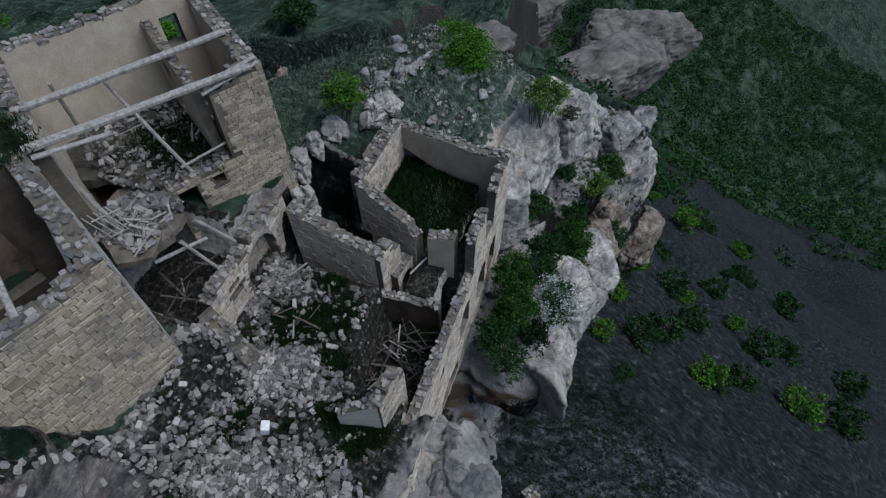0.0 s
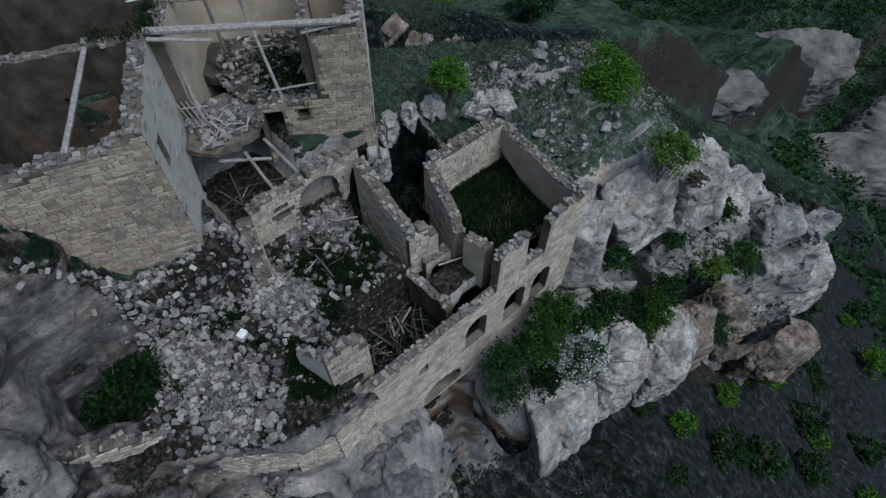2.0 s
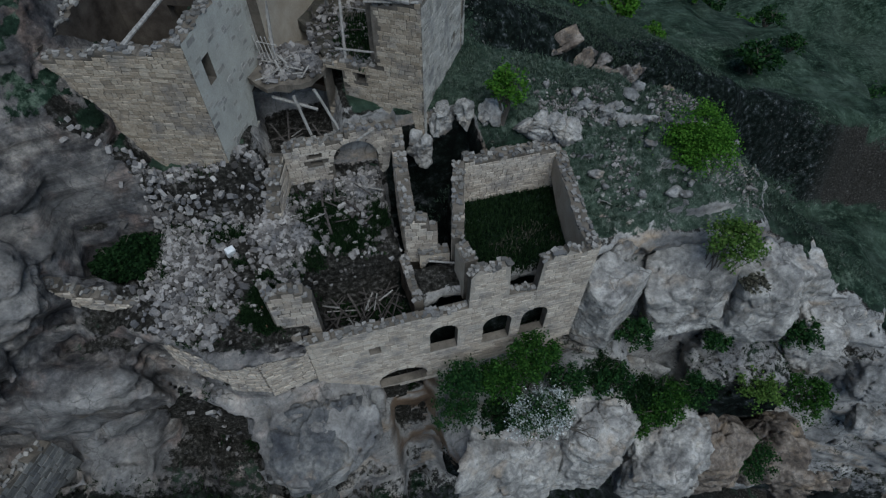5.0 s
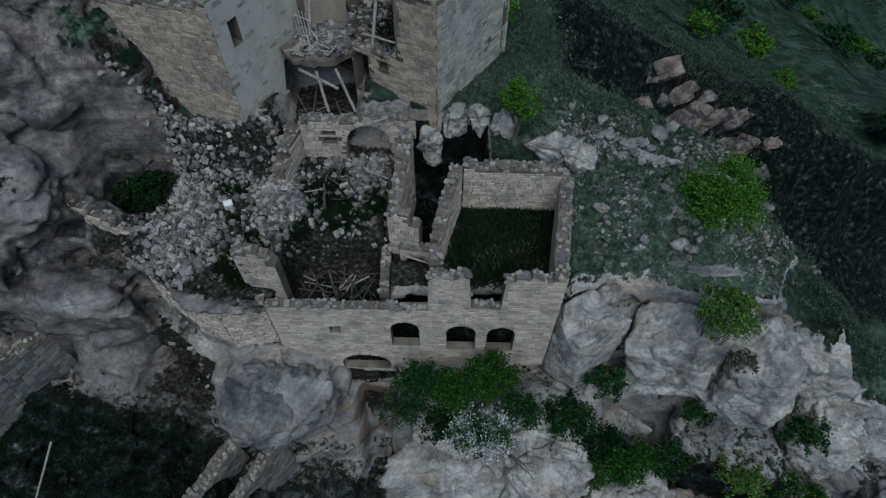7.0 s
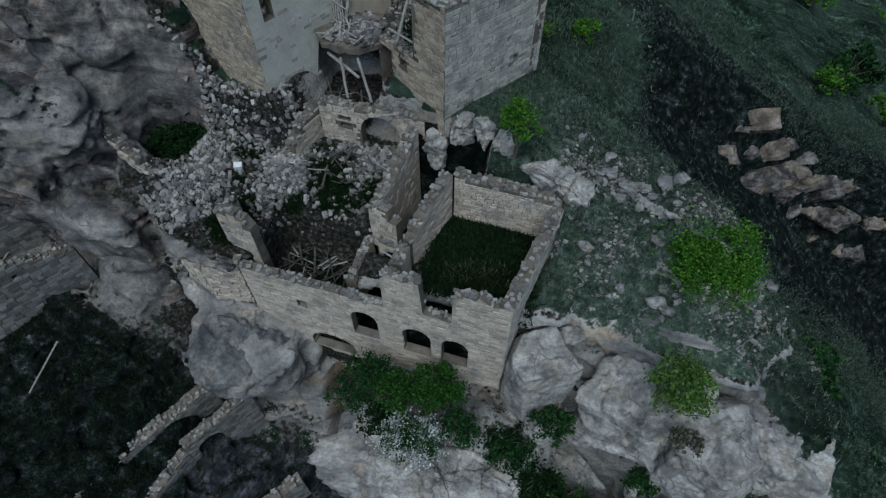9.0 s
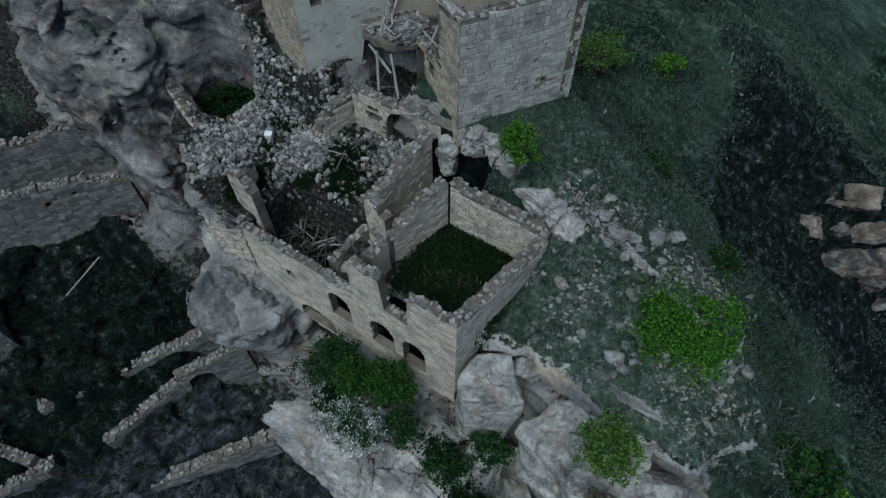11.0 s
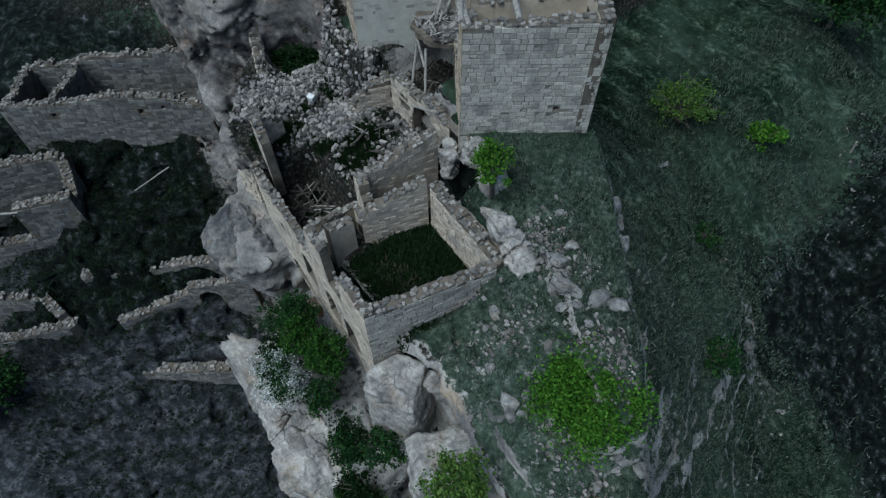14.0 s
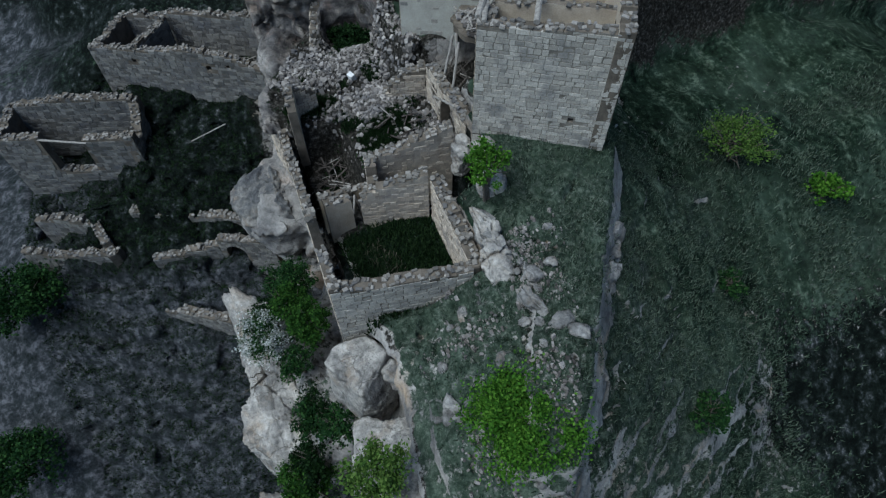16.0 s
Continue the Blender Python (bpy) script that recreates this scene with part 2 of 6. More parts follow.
def leaf_material(name, a, b, c):
    m, n, l = nodes_of(name)
    r = n.new("ShaderNodeNewGeometry").outputs["Random Per Island"]
    col = ramp(n, l, r, [(0.0, a), (0.5, b), (1.0, c)])
    finish(n, l, col, 0.7, None)
    bs = n["Principled BSDF"]
    tr = n.new("ShaderNodeBsdfTranslucent")
    l.new(col, tr.inputs[0])
    mx = n.new("ShaderNodeMixShader")
    mx.inputs[0].default_value = 0.3
    l.new(bs.outputs[0], mx.inputs[1])
    l.new(tr.outputs[0], mx.inputs[2])
    l.new(mx.outputs[0], n["Material Output"].inputs[0])
    return m


M_ROCK = rock_material()
M_WOOD = plain_material("weathered_wood", (0.12, 0.108, 0.094), (0.31, 0.29, 0.26), 9.0, 0.85, (1.0, 1.0, 0.25))
M_DARKWOOD = plain_material("rotten_wood", (0.02, 0.017, 0.015), (0.085, 0.074, 0.064), 8.0)
M_BARK = plain_material("bark", (0.05, 0.042, 0.034), (0.13, 0.115, 0.095), 14.0)
M_RUST = plain_material("rusty_iron", (0.06, 0.035, 0.022), (0.17, 0.10, 0.06), 20.0, 0.7)
M_WHITE = plain_material("white_lime", (0.42, 0.415, 0.395), (0.60, 0.59, 0.565), 5.0)
M_LEAF = leaf_material("bright_leaf", (0.02, 0.058, 0.006), (0.05, 0.125, 0.012), (0.10, 0.20, 0.024))
M_LEAF_D = leaf_material("dark_leaf", (0.006, 0.018, 0.006), (0.015, 0.042, 0.012), (0.036, 0.08, 0.02))
M_LEAF_Y = leaf_material("yellow_green_leaf", (0.032, 0.065, 0.012), (0.065, 0.12, 0.022), (0.12, 0.18, 0.042))
M_LEAF_M = leaf_material("green_leaf", (0.008, 0.026, 0.005), (0.022, 0.058, 0.009), (0.048, 0.105, 0.017))
M_BLOSSOM = leaf_material("blossom", (0.10, 0.13, 0.08), (0.36, 0.38, 0.35), (0.62, 0.62, 0.60))
M_GRASS = leaf_material("grass_blade", (0.010, 0.019, 0.011), (0.042, 0.063, 0.041), (0.12, 0.145, 0.108))
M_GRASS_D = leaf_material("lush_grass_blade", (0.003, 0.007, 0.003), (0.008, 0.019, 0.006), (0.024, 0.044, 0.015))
M_STRAW = leaf_material("dry_grass_blade", (0.03, 0.03, 0.02), (0.075, 0.07, 0.05), (0.15, 0.14, 0.105))
# darker copy of the leaf, shade of hollows and clefts put into its colour
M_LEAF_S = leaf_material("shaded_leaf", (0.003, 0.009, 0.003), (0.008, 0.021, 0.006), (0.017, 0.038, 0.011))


# ---------------------------------------------------------------- mesh helpers
def mesh_object(name, verts, faces, material, parent=None, smooth=False, label="", category="", kind="", group=""):
    me = bpy.data.meshes.new(name)
    me.from_pydata(verts, [], faces)
    if material is not None:
        me.materials.append(material)
    if smooth:
        me.shade_smooth()
    me.update()
    ob = new(name, me)
    if parent is not None:
        ob.parent = parent
    return tagged(ob, label, category, group, kind)


def empty_thing(name, at, label, category, group="", kind=""):
    ob = new(name)
    ob.location = at
    return tagged(ob, label, category, group, kind)


def part(name, bm, material, parent, label=""):
    me = bpy.data.meshes.new(name)
    bm.to_mesh(me)
    bm.free()
    me.materials.append(material)
    ob = new(name, me)
    ob.parent = parent
    if parent is not None:
        ob.matrix_parent_inverse = Matrix.Translation(-Vector(parent.location))
    return tagged(ob, label)


# ---------------------------------------------------------------- relief: lattice noise and smooth unions
LATTICE = rng.random((64, 64, 64)).astype(np.float32)


def vnoise(x, y, z):
    xi, yi, zi = np.floor(x).astype(np.int32), np.floor(y).astype(np.int32), np.floor(z).astype(np.int32)
    fx, fy, fz = x - xi, y - yi, z - zi
    fx, fy, fz = fx * fx * (3 - 2 * fx), fy * fy * (3 - 2 * fy), fz * fz * (3 - 2 * fz)
    x0, y0, z0, x1, y1, z1 = xi & 63, yi & 63, zi & 63, (xi + 1) & 63, (yi + 1) & 63, (zi + 1) & 63
    L = LATTICE
    a = L[x0, y0, z0] * (1 - fx) + L[x1, y0, z0] * fx
    b = L[x0, y1, z0] * (1 - fx) + L[x1, y1, z0] * fx
    c = L[x0, y0, z1] * (1 - fx) + L[x1, y0, z1] * fx
    d = L[x0, y1, z1] * (1 - fx) + L[x1, y1, z1] * fx
    return ((a * (1 - fy) + b * fy) * (1 - fz) + (c * (1 - fy) + d * fy) * fz) * 2 - 1


def fbm(x, y, z, octaves=4, gain=0.5):
    t, amp = 0.0, 1.0
    for k in range(octaves):
        t = t + amp * vnoise(x + 7.3 * k, y + 3.1 * k, z + 5.7 * k)
        x, y, z, amp = x * 2.03, y * 2.03, z * 2.03, amp * gain
    return t


def cells(x, y, z):
    """Blocks of broken rock: how near a joint lies (0 in the joint), a chance number for each block and the slant of its face."""
    xi, yi, zi = np.floor(x).astype(np.int32), np.floor(y).astype(np.int32), np.floor(z).astype(np.int32)
    f1, f2, own, tilt = np.full(x.shape, 9.0, np.float32), np.full(x.shape, 9.0, np.float32), np.zeros(x.shape, np.float32), np.zeros(x.shape, np.float32)
    L = LATTICE
    for a in (-1, 0, 1):
        for b in (-1, 0, 1):
            for c in (-1, 0, 1):
                i, j, k = xi + a, yi + b, zi + c
                r0, r1, r2 = L[i & 63, j & 63, k & 63], L[(i + 17) & 63, (j + 5) & 63, k & 63], L[i & 63, (j + 29) & 63, (k + 11) & 63]
                dx, dy, dz = x - i - r0, y - j - r1, z - k - r2
                d = np.sqrt(dx * dx + dy * dy + dz * dz)
                near = d < f1
                f2 = np.where(near, f1, np.minimum(f2, d))
                own = np.where(near, L[(i + 7) & 63, (j + 3) & 63, (k + 23) & 63], own)
                tilt = np.where(near, dx * (r1 * 2 - 1) + dy * (r2 * 2 - 1) + dz * (r0 * 2 - 1), tilt)
                f1 = np.where(near, d, f1)
    return f2 - f1, own, tilt


def step(a, b, v):
    t = np.clip((v - a) / (b - a), 0, 1)
    return t * t * (3 - 2 * t)


def smin(a, b, k):
    h = np.clip(0.5 + 0.5 * (b - a) / k, 0, 1)
    return b * (1 - h) + a * h - k * h * (1 - h)


def smax(a, b, k):
    return -smin(-a, -b, k)


def soft(v):
    return np.where(v > 20, v, np.log1p(np.exp(np.minimum(v, 20))))


def h_low(x, y):
    """The lower slope in front of the crag, falling to the valley."""
    far = np.clip((x - 60) / 200, 0, 1)
    h = -5.0 - (0.69 - 0.08 * far) * soft(x + 8.0) - 0.5 * soft(-(y + 8.0))
    near = step(10, 4, x) * step(-30, -24, x) * step(-22, -18, y)
    t = h / 1.5 + 0.35 * vnoise(x * 0.11, y * 0.11, x * 0)
    terraced = 1.5 * (np.floor(t) + step(0.62, 1.0, t - np.floor(t)) - 0.35 * vnoise(x * 0.11, y * 0.11, x * 0))
    h = h + 0.75 * near * (terraced - h + 0.3)
    off = (x + 19.2) * 0.832 - (y + 10.0) * 0.555
    h = h + 1.9 * step(3.4, 0.3, off) * step(-7, -4.5, off) * step(-23, -20, x) * step(-8, -10, x) * step(-14, -11, y)
    return h + 0.55 * soft((x - 330) / 12) * 12


def h_back(x, y):
    """The grassy slope behind the crag."""
    gully = -5.5 - 0.78 * np.clip(x - 18, -7, 45) - 0.62 * np.maximum(x - 63, 0)
    rim = -4.9 - 0.55 * np.maximum(x - 22.5, -13) - 0.25 * np.maximum(y - 40, 0) - 1.2 * step(22, 12, x)
    edge = 36.6 + 1.5 * np.sin(x * 0.21) + 0.8 * np.sin(x * 0.53)
    k = step(-4.6, 0.6, y - edge)
    return gully * (1 - k) + rim * k + 0.5 * soft((x - 340) / 12) * 12


def h_top(x, y):
    """The top of the crag: terrace, room floors, tower shoulder and the crest that runs down to the valley."""
    yc = 8.5 - 0.55 * np.maximum(x - 14, 0)
    zc = 7.0 - 0.03 * (x - 8) - 0.85 * soft((x - 19.5) * 2) / 2
    back_edge = np.maximum(yc + 0.8, 13.6 - 0.75 * np.maximum(x - 10.5, 0))
    back_edge = back_edge + 6 * step(2, -4, x)
    ridge = smin(zc - 0.55 * np.maximum(yc - y, 0), zc - np.minimum(2.2 * np.maximum(y - back_edge, 0), 2.6) - 0.68 * np.maximum(y - back_edge - 1.2, 0), 0.3)
    # left crag beside the house
    run = np.clip(-6.05 - x, 0, 7)
    left = 3.3 + 0.3 * run + 1.5 * np.maximum(y - 3.9 - 0.35 * run, 0) - 0.5 * np.maximum(y - 11, 0)
    left = np.minimum(left, 15.0)
    h = ridge * step(-3.5, 1.0, x) + left * (1 - step(-7.5, -3.6, x)) + (6.0 + 0.2 * (y - 8)) * (step(-7.5, -3.6, x) - step(-3.5, 1.0, x))
    # terrace with the rubble
    yard = step(6.3, 5.4, x) * step(9.3, 8.8, y) * step(-7.3, -6.1, x)
    yard = yard * (1 - step(0.8, -0.6, x) * step(7.2, 8.0, y))
    cellar = step(-0.3, 0.4, x) * step(4.2, 3.2, x) * step(8.6, 9.2, y) * step(13.0, 12.2, y)
    h = h * (1 - cellar) + 5.0 * cellar
    h = h * (1 - yard) + (3.75 - 0.05 * x - 0.04 * (5 - y)) * yard
    # rooms
    pit = step(0.4, 0.9, x) * step(5.3, 4.8, x) * step(3.7, 3.0, y)
    h = h * (1 - pit) + 1.0 * pit
    hall = step(4.9, 5.3, x) * step(8.0, 7.6, x) * step(8.1, 7.4, y)
    h = h * (1 - hall) + (-1.2 + 4.25 * step(3.1, 2.7, y)) * hall
    hollow = step(5.8, 6.3, x) * step(9.8, 9.1, x) * step(6.0, 6.2, y) * step(8.4, 8.0, y)
    h = h * (1 - hollow) + (0.6 + 0.9 * np.maximum(x - 7, 0)) * hollow
    room = step(7.4, 7.9, x) * step(13.5, 12.9, x) * step(6.2, 5.7, y)
    h = h * (1 - room) + 3.2 * room
    ditch = step(-8.8, -7.9, x) * step(-4.6, -5.5, x) * step(4.5, 5.0, y + 0.3 * (x + 6)) * step(8.4, 7.7, y)
    return h * (1 - ditch) + 3.3 * ditch


EDGE_X = (-40, -22, -14, -10, -7, -5, -3.5, -2, -0.5, 0.6, 5, 12, 14, 17, 20, 23, 26, 30, 36, 46, 80)
EDGE_Y = (8, 5, 3.6, 3.0, 2.8, 1.9, 0.7, 0.15, 0.2, 0.65, 1.05, 0.9, 1.5, 1.3, 0.9, 0.6, -0.8, -2.6, -6.6, -9, -12)


def y_edge(x):
    return np.interp(x, EDGE_X, EDGE_Y)


def blob(x, y, z, c, r, turn=0.0):
    ca, sa = math.cos(radians(turn)), math.sin(radians(turn))
    dx, dy, dz = x - c[0], y - c[1], z - c[2]
    u, v = dx * ca + dy * sa, -dx * sa + dy * ca
    k = ((np.abs(u) / r[0]) ** 2.6 + (np.abs(v) / r[1]) ** 2.6 + (np.abs(dz) / r[2]) ** 2.6) ** (1 / 2.6)
    return (k - 1) * min(r)


# knolls and buttresses of the crag: centre, radii, turn
KNOLLS = (
    ((-0.5, -0.8, -3.0), (2.7, 2.3, 2.9), 15), ((8.6, -2.0, -5.0), (3.6, 2.6, 2.6), 0), ((12.6, -1.6, -4.6), (3.2, 2.2, 2.6), -10),
    ((22.0, -3.0, -7.4), (3.0, 2.2, 3.4), -20),
    ((-9.6, 2.9, 1.2), (3.4, 1.8, 2.3), -10), ((30.5, -4.0, -9.5), (2.8, 2.0, 3.0), -20),
    ((-13.5, 4.6, 3.6), (4.5, 3.0, 5.0), 10), ((-11.2, 8.6, 7.6), (2.8, 2.6, 3.8), 25),
)


def solid(x, y, z):
    """Below zero inside the rock."""
    top = h_top(x, y)
    ledge = (vnoise(x * 0.05, y * 0.05, z * 0.75) * 0.55 + vnoise(x * 0.22, y * 0.22, z * 1.7) * 0.30) * (1 - 0.6 * step(-2.0, -6.0, x))
    face = y_edge(x) - 0.20 * np.maximum(2.0 - z, 0) + ledge - y
    cut = step(2.6, 3.2, x) * step(5.6, 4.9, x) * step(-1.2, -1.8, z)
    face = face + 1.2 * cut
    sill = z + 0.22 * np.maximum(-6 - x, 0)
    face = face + 2.2 * step(-8.4, -6.6, x) * step(-1.7, -2.7, x) * step(-0.3, -1.5, sill)
    crag = smax((z - top) * 0.75, face * 0.9, 0.22)
    low = (z - np.maximum(h_low(x, y), np.where(y > y_edge(x) + 1, h_back(x, y), -99))) * 0.75
    d = smin(crag, low, 0.45)
    vault = np.maximum(np.maximum(np.abs(x - 8.0) - 3.2, np.abs(y - 2.2) - 2.2), np.abs(z - 0.4) - 1.6)
    for c, r, turn in KNOLLS:
        near = (np.abs(x - c[0]) < r[0] * 1.8 + 1) & (np.abs(y - c[1]) < r[1] * 1.8 + 3) & (np.abs(z - c[2]) < r[2] * 1.8 + 1)
        d[near] = smin(d[near], blob(x[near], y[near], z[near], c, r, turn), 0.35)
    cave = np.maximum(np.maximum(np.abs(x - 3.8) - 1.05, np.abs(y - 1.0) - 1.6), np.abs(z + 3.2) - 2.1)
    return np.maximum(np.maximum(d, -vault), -cave)


def rough(x, y, z):
    """Bedding, cracks and grain of the limestone, strong on faces."""
    n1 = fbm(x * 0.25, y * 0.25, z * 0.35, 3)
    dip = z + 0.45 * np.minimum(x, 0)
    bed = vnoise(x * 0.10 + 9, y * 0.10, dip * 1.9 + 0.6 * n1)
    bed2 = vnoise(x * 0.2 + 4, y * 0.2, dip * 4.6 + 1.2 * n1)
    w = 0.5 * n1
    gap, own, tilt = cells(x * 0.33 + w, y * 0.33 - w, z * 0.40 + 0.5 * w)
    gap2, own2, tilt2 = cells(x * 0.95 + w + 9, y * 0.95, z * 1.25 + w)
    n2 = fbm(x * 1.3, y * 1.3, z * 1.6, 4)
    crease = step(0.16, 0.0, np.abs(vnoise(x * 0.6 + n2 * 0.3, y * 0.6, z * 0.45 + n1)))
    crack = step(0.055, 0.0, gap) * step(-0.25, 0.1, vnoise(x * 0.3, y * 0.3, z * 0.2))
    pits = step(0.12, 0.5, vnoise(x * 0.9 + n2 * 0.5, y * 0.9, z * 1.1 + 7))
    right, left = step(9.0, 13.0, x), step(4.0, -1.0, x)
    strata = (0.15 - 0.09 * right - 0.09 * left) * bed + (0.07 - 0.035 * right) * bed2 + 0.03 * left * np.tanh(3.0 * bed2)
    return (0.30 - 0.08 * left) * n1 + strata + (0.34 + 0.2 * left) * (own - 0.5) + (0.12 + 0.30 * left) * tilt + 0.5 * crack + (0.10 - 0.04 * right) * (own2 - 0.5) + 0.06 * tilt2 + 0.12 * n2 + 0.16 * pits + (0.14 - 0.06 * right) * crease


def flat_zone(x, y):
    """One where floors and yards lie, which are smoother than the crag."""
    return np.clip(step(-7, -5, x) * step(14.2, 13, x) * step(0.2, 1.0, y) * step(9, 8, y) + step(-2, 2, x) * step(12, 11, x) * step(7, 8, y), 0, 1)


CELL = 0.2
BOX = ((-26.0, 36.0), (-20.0, 22.0), (-24.0, 13.0))


def crag_mesh():
    ax = [np.arange(a, b + CELL / 2, CELL, dtype=np.float32) for a, b in BOX]
    shape = tuple(len(a) for a in ax)
    f = np.empty(shape, np.float32)
    # only the shell near the surface is worked out finely
    skip = 6
    C = solid(*np.meshgrid(*(a[::skip] + np.float32(skip * CELL / 2) for a in ax), indexing='ij'))
    for i0 in range(0, shape[0], 24):
        ii = np.arange(i0, min(i0 + 24, shape[0]))
        d = C[np.ix_(ii // skip, np.arange(shape[1]) // skip, np.arange(shape[2]) // skip)]
        near = np.abs(d) < 3.0
        I, J, K = np.nonzero(near)
        x, y, z = ax[0][ii[I]], ax[1][J], ax[2][K]
        s = solid(x, y, z)
        shell = np.abs(s) < 1.6
        x, y, z = x[shell], y[shell], z[shell]
        calm = 1 - 0.8 * flat_zone(x, y) * step(2.2, 3.0, z)
        t = s[shell] + rough(x, y, z) * calm
        foot = np.interp(x, (0, 2.5, 5, 9, 12.3), (-0.35, -2.2, -2.5, -2.0, -1.2))
        s[shell] = np.maximum(t, -np.maximum(np.maximum(np.abs(x - 6.25) - 6.0, np.abs(y - 0.1) - 0.95), foot - z))
        d[near] = s
        f[i0:i0 + 24] = d
    inside = f < 0
    corner = [inside[i:shape[0] - 1 + i, j:shape[1] - 1 + j, k:shape[2] - 1 + k] for i in (0, 1) for j in (0, 1) for k in (0, 1)]
    count = sum(c.astype(np.int8) for c in corner)
    mixed_cells = (count > 0) & (count < 8)
    idx = np.full(count.shape, -1, np.int64)
    spots = np.argwhere(mixed_cells)
    idx[mixed_cells] = np.arange(len(spots))
    acc, num = np.zeros((len(spots), 3)), np.zeros(len(spots))
    for axis in range(3):
        for o1 in (0, 1):
            for o2 in (0, 1):
                off = [0, 0, 0]
                others = [a for a in range(3) if a != axis]
                off[others[0]], off[others[1]] = o1, o2
                p = spots + off
                q = p.copy()
                q[:, axis] += 1
                fa, fb = f[tuple(p.T)], f[tuple(q.T)]
                hit = (fa < 0) != (fb < 0)
                t = fa[hit] / (fa[hit] - fb[hit])
                pos = np.array(off, float)[None].repeat(hit.sum(), 0)
                pos[:, axis] = t
                acc[hit] += pos
                num[hit] += 1
    verts = (spots + acc / num[:, None]) * CELL + [BOX[0][0], BOX[1][0], BOX[2][0]]
    faces = []
    for axis in range(3):
        o = [a for a in range(3) if a != axis]
        lo = [slice(1, -1)] * 3
        lo[axis] = slice(0, shape[axis] - 1)
        hi = list(lo)
        hi[axis] = slice(1, shape[axis])
        a, b = inside[tuple(lo)], inside[tuple(hi)]
        for flip, sel in ((False, a & ~b), (True, ~a & b)):
            e = np.argwhere(sel)
            for k in range(3):
                if k != axis:
                    e[:, k] += 1
            quad = []
            for d1, d2 in ((0, 0), (1, 0), (1, 1), (0, 1)):
                c = e.copy()
                c[:, o[0]] -= d1
                c[:, o[1]] -= d2
                quad.append(idx[tuple(c.T)])
            quad = np.stack(quad, 1)
            if flip != (axis == 1):
                quad = quad[:, ::-1]
            faces.append(quad)
    faces = np.concatenate(faces)
    tag = np.arange(len(verts))
    for k in range(200):
        low = tag[faces].min(1)
        nxt = tag.copy()
        np.minimum.at(nxt, faces.ravel(), np.repeat(low, 4))
        nxt = nxt[nxt]
        if (nxt == tag).all():
            break
        tag = nxt
    main = np.bincount(tag).argmax()
    faces = faces[tag[faces[:, 0]] == main]
    used = np.unique(faces)
    renum = np.full(len(verts), -1)
    renum[used] = np.arange(len(used))
    verts, faces = verts[used], renum[faces]
    tops = np.full(shape[:2], -30.0)
    for k in range(shape[2] - 1):
        m = inside[:, :, k] & ~inside[:, :, k + 1]
        t = f[:, :, k] / (f[:, :, k] - f[:, :, k + 1] + 1e-9)
        tops = np.where(m, BOX[2][0] + (k + t) * CELL, tops)
    return verts, faces, tops


crag_v, crag_f, TOPS = crag_mesh()


def ground_z(x, y):
    """Height of the rock's uppermost face."""
    u, v = (np.asarray(x, float) - BOX[0][0]) / CELL, (np.asarray(y, float) - BOX[1][0]) / CELL
    u, v = np.clip(u, 0, TOPS.shape[0] - 1.001), np.clip(v, 0, TOPS.shape[1] - 1.001)
    i, j = u.astype(int), v.astype(int)
    a, b = u - i, v - j
    return (TOPS[i, j] * (1 - a) + TOPS[i + 1, j] * a) * (1 - b) + (TOPS[i, j + 1] * (1 - a) + TOPS[i + 1, j + 1] * a) * b


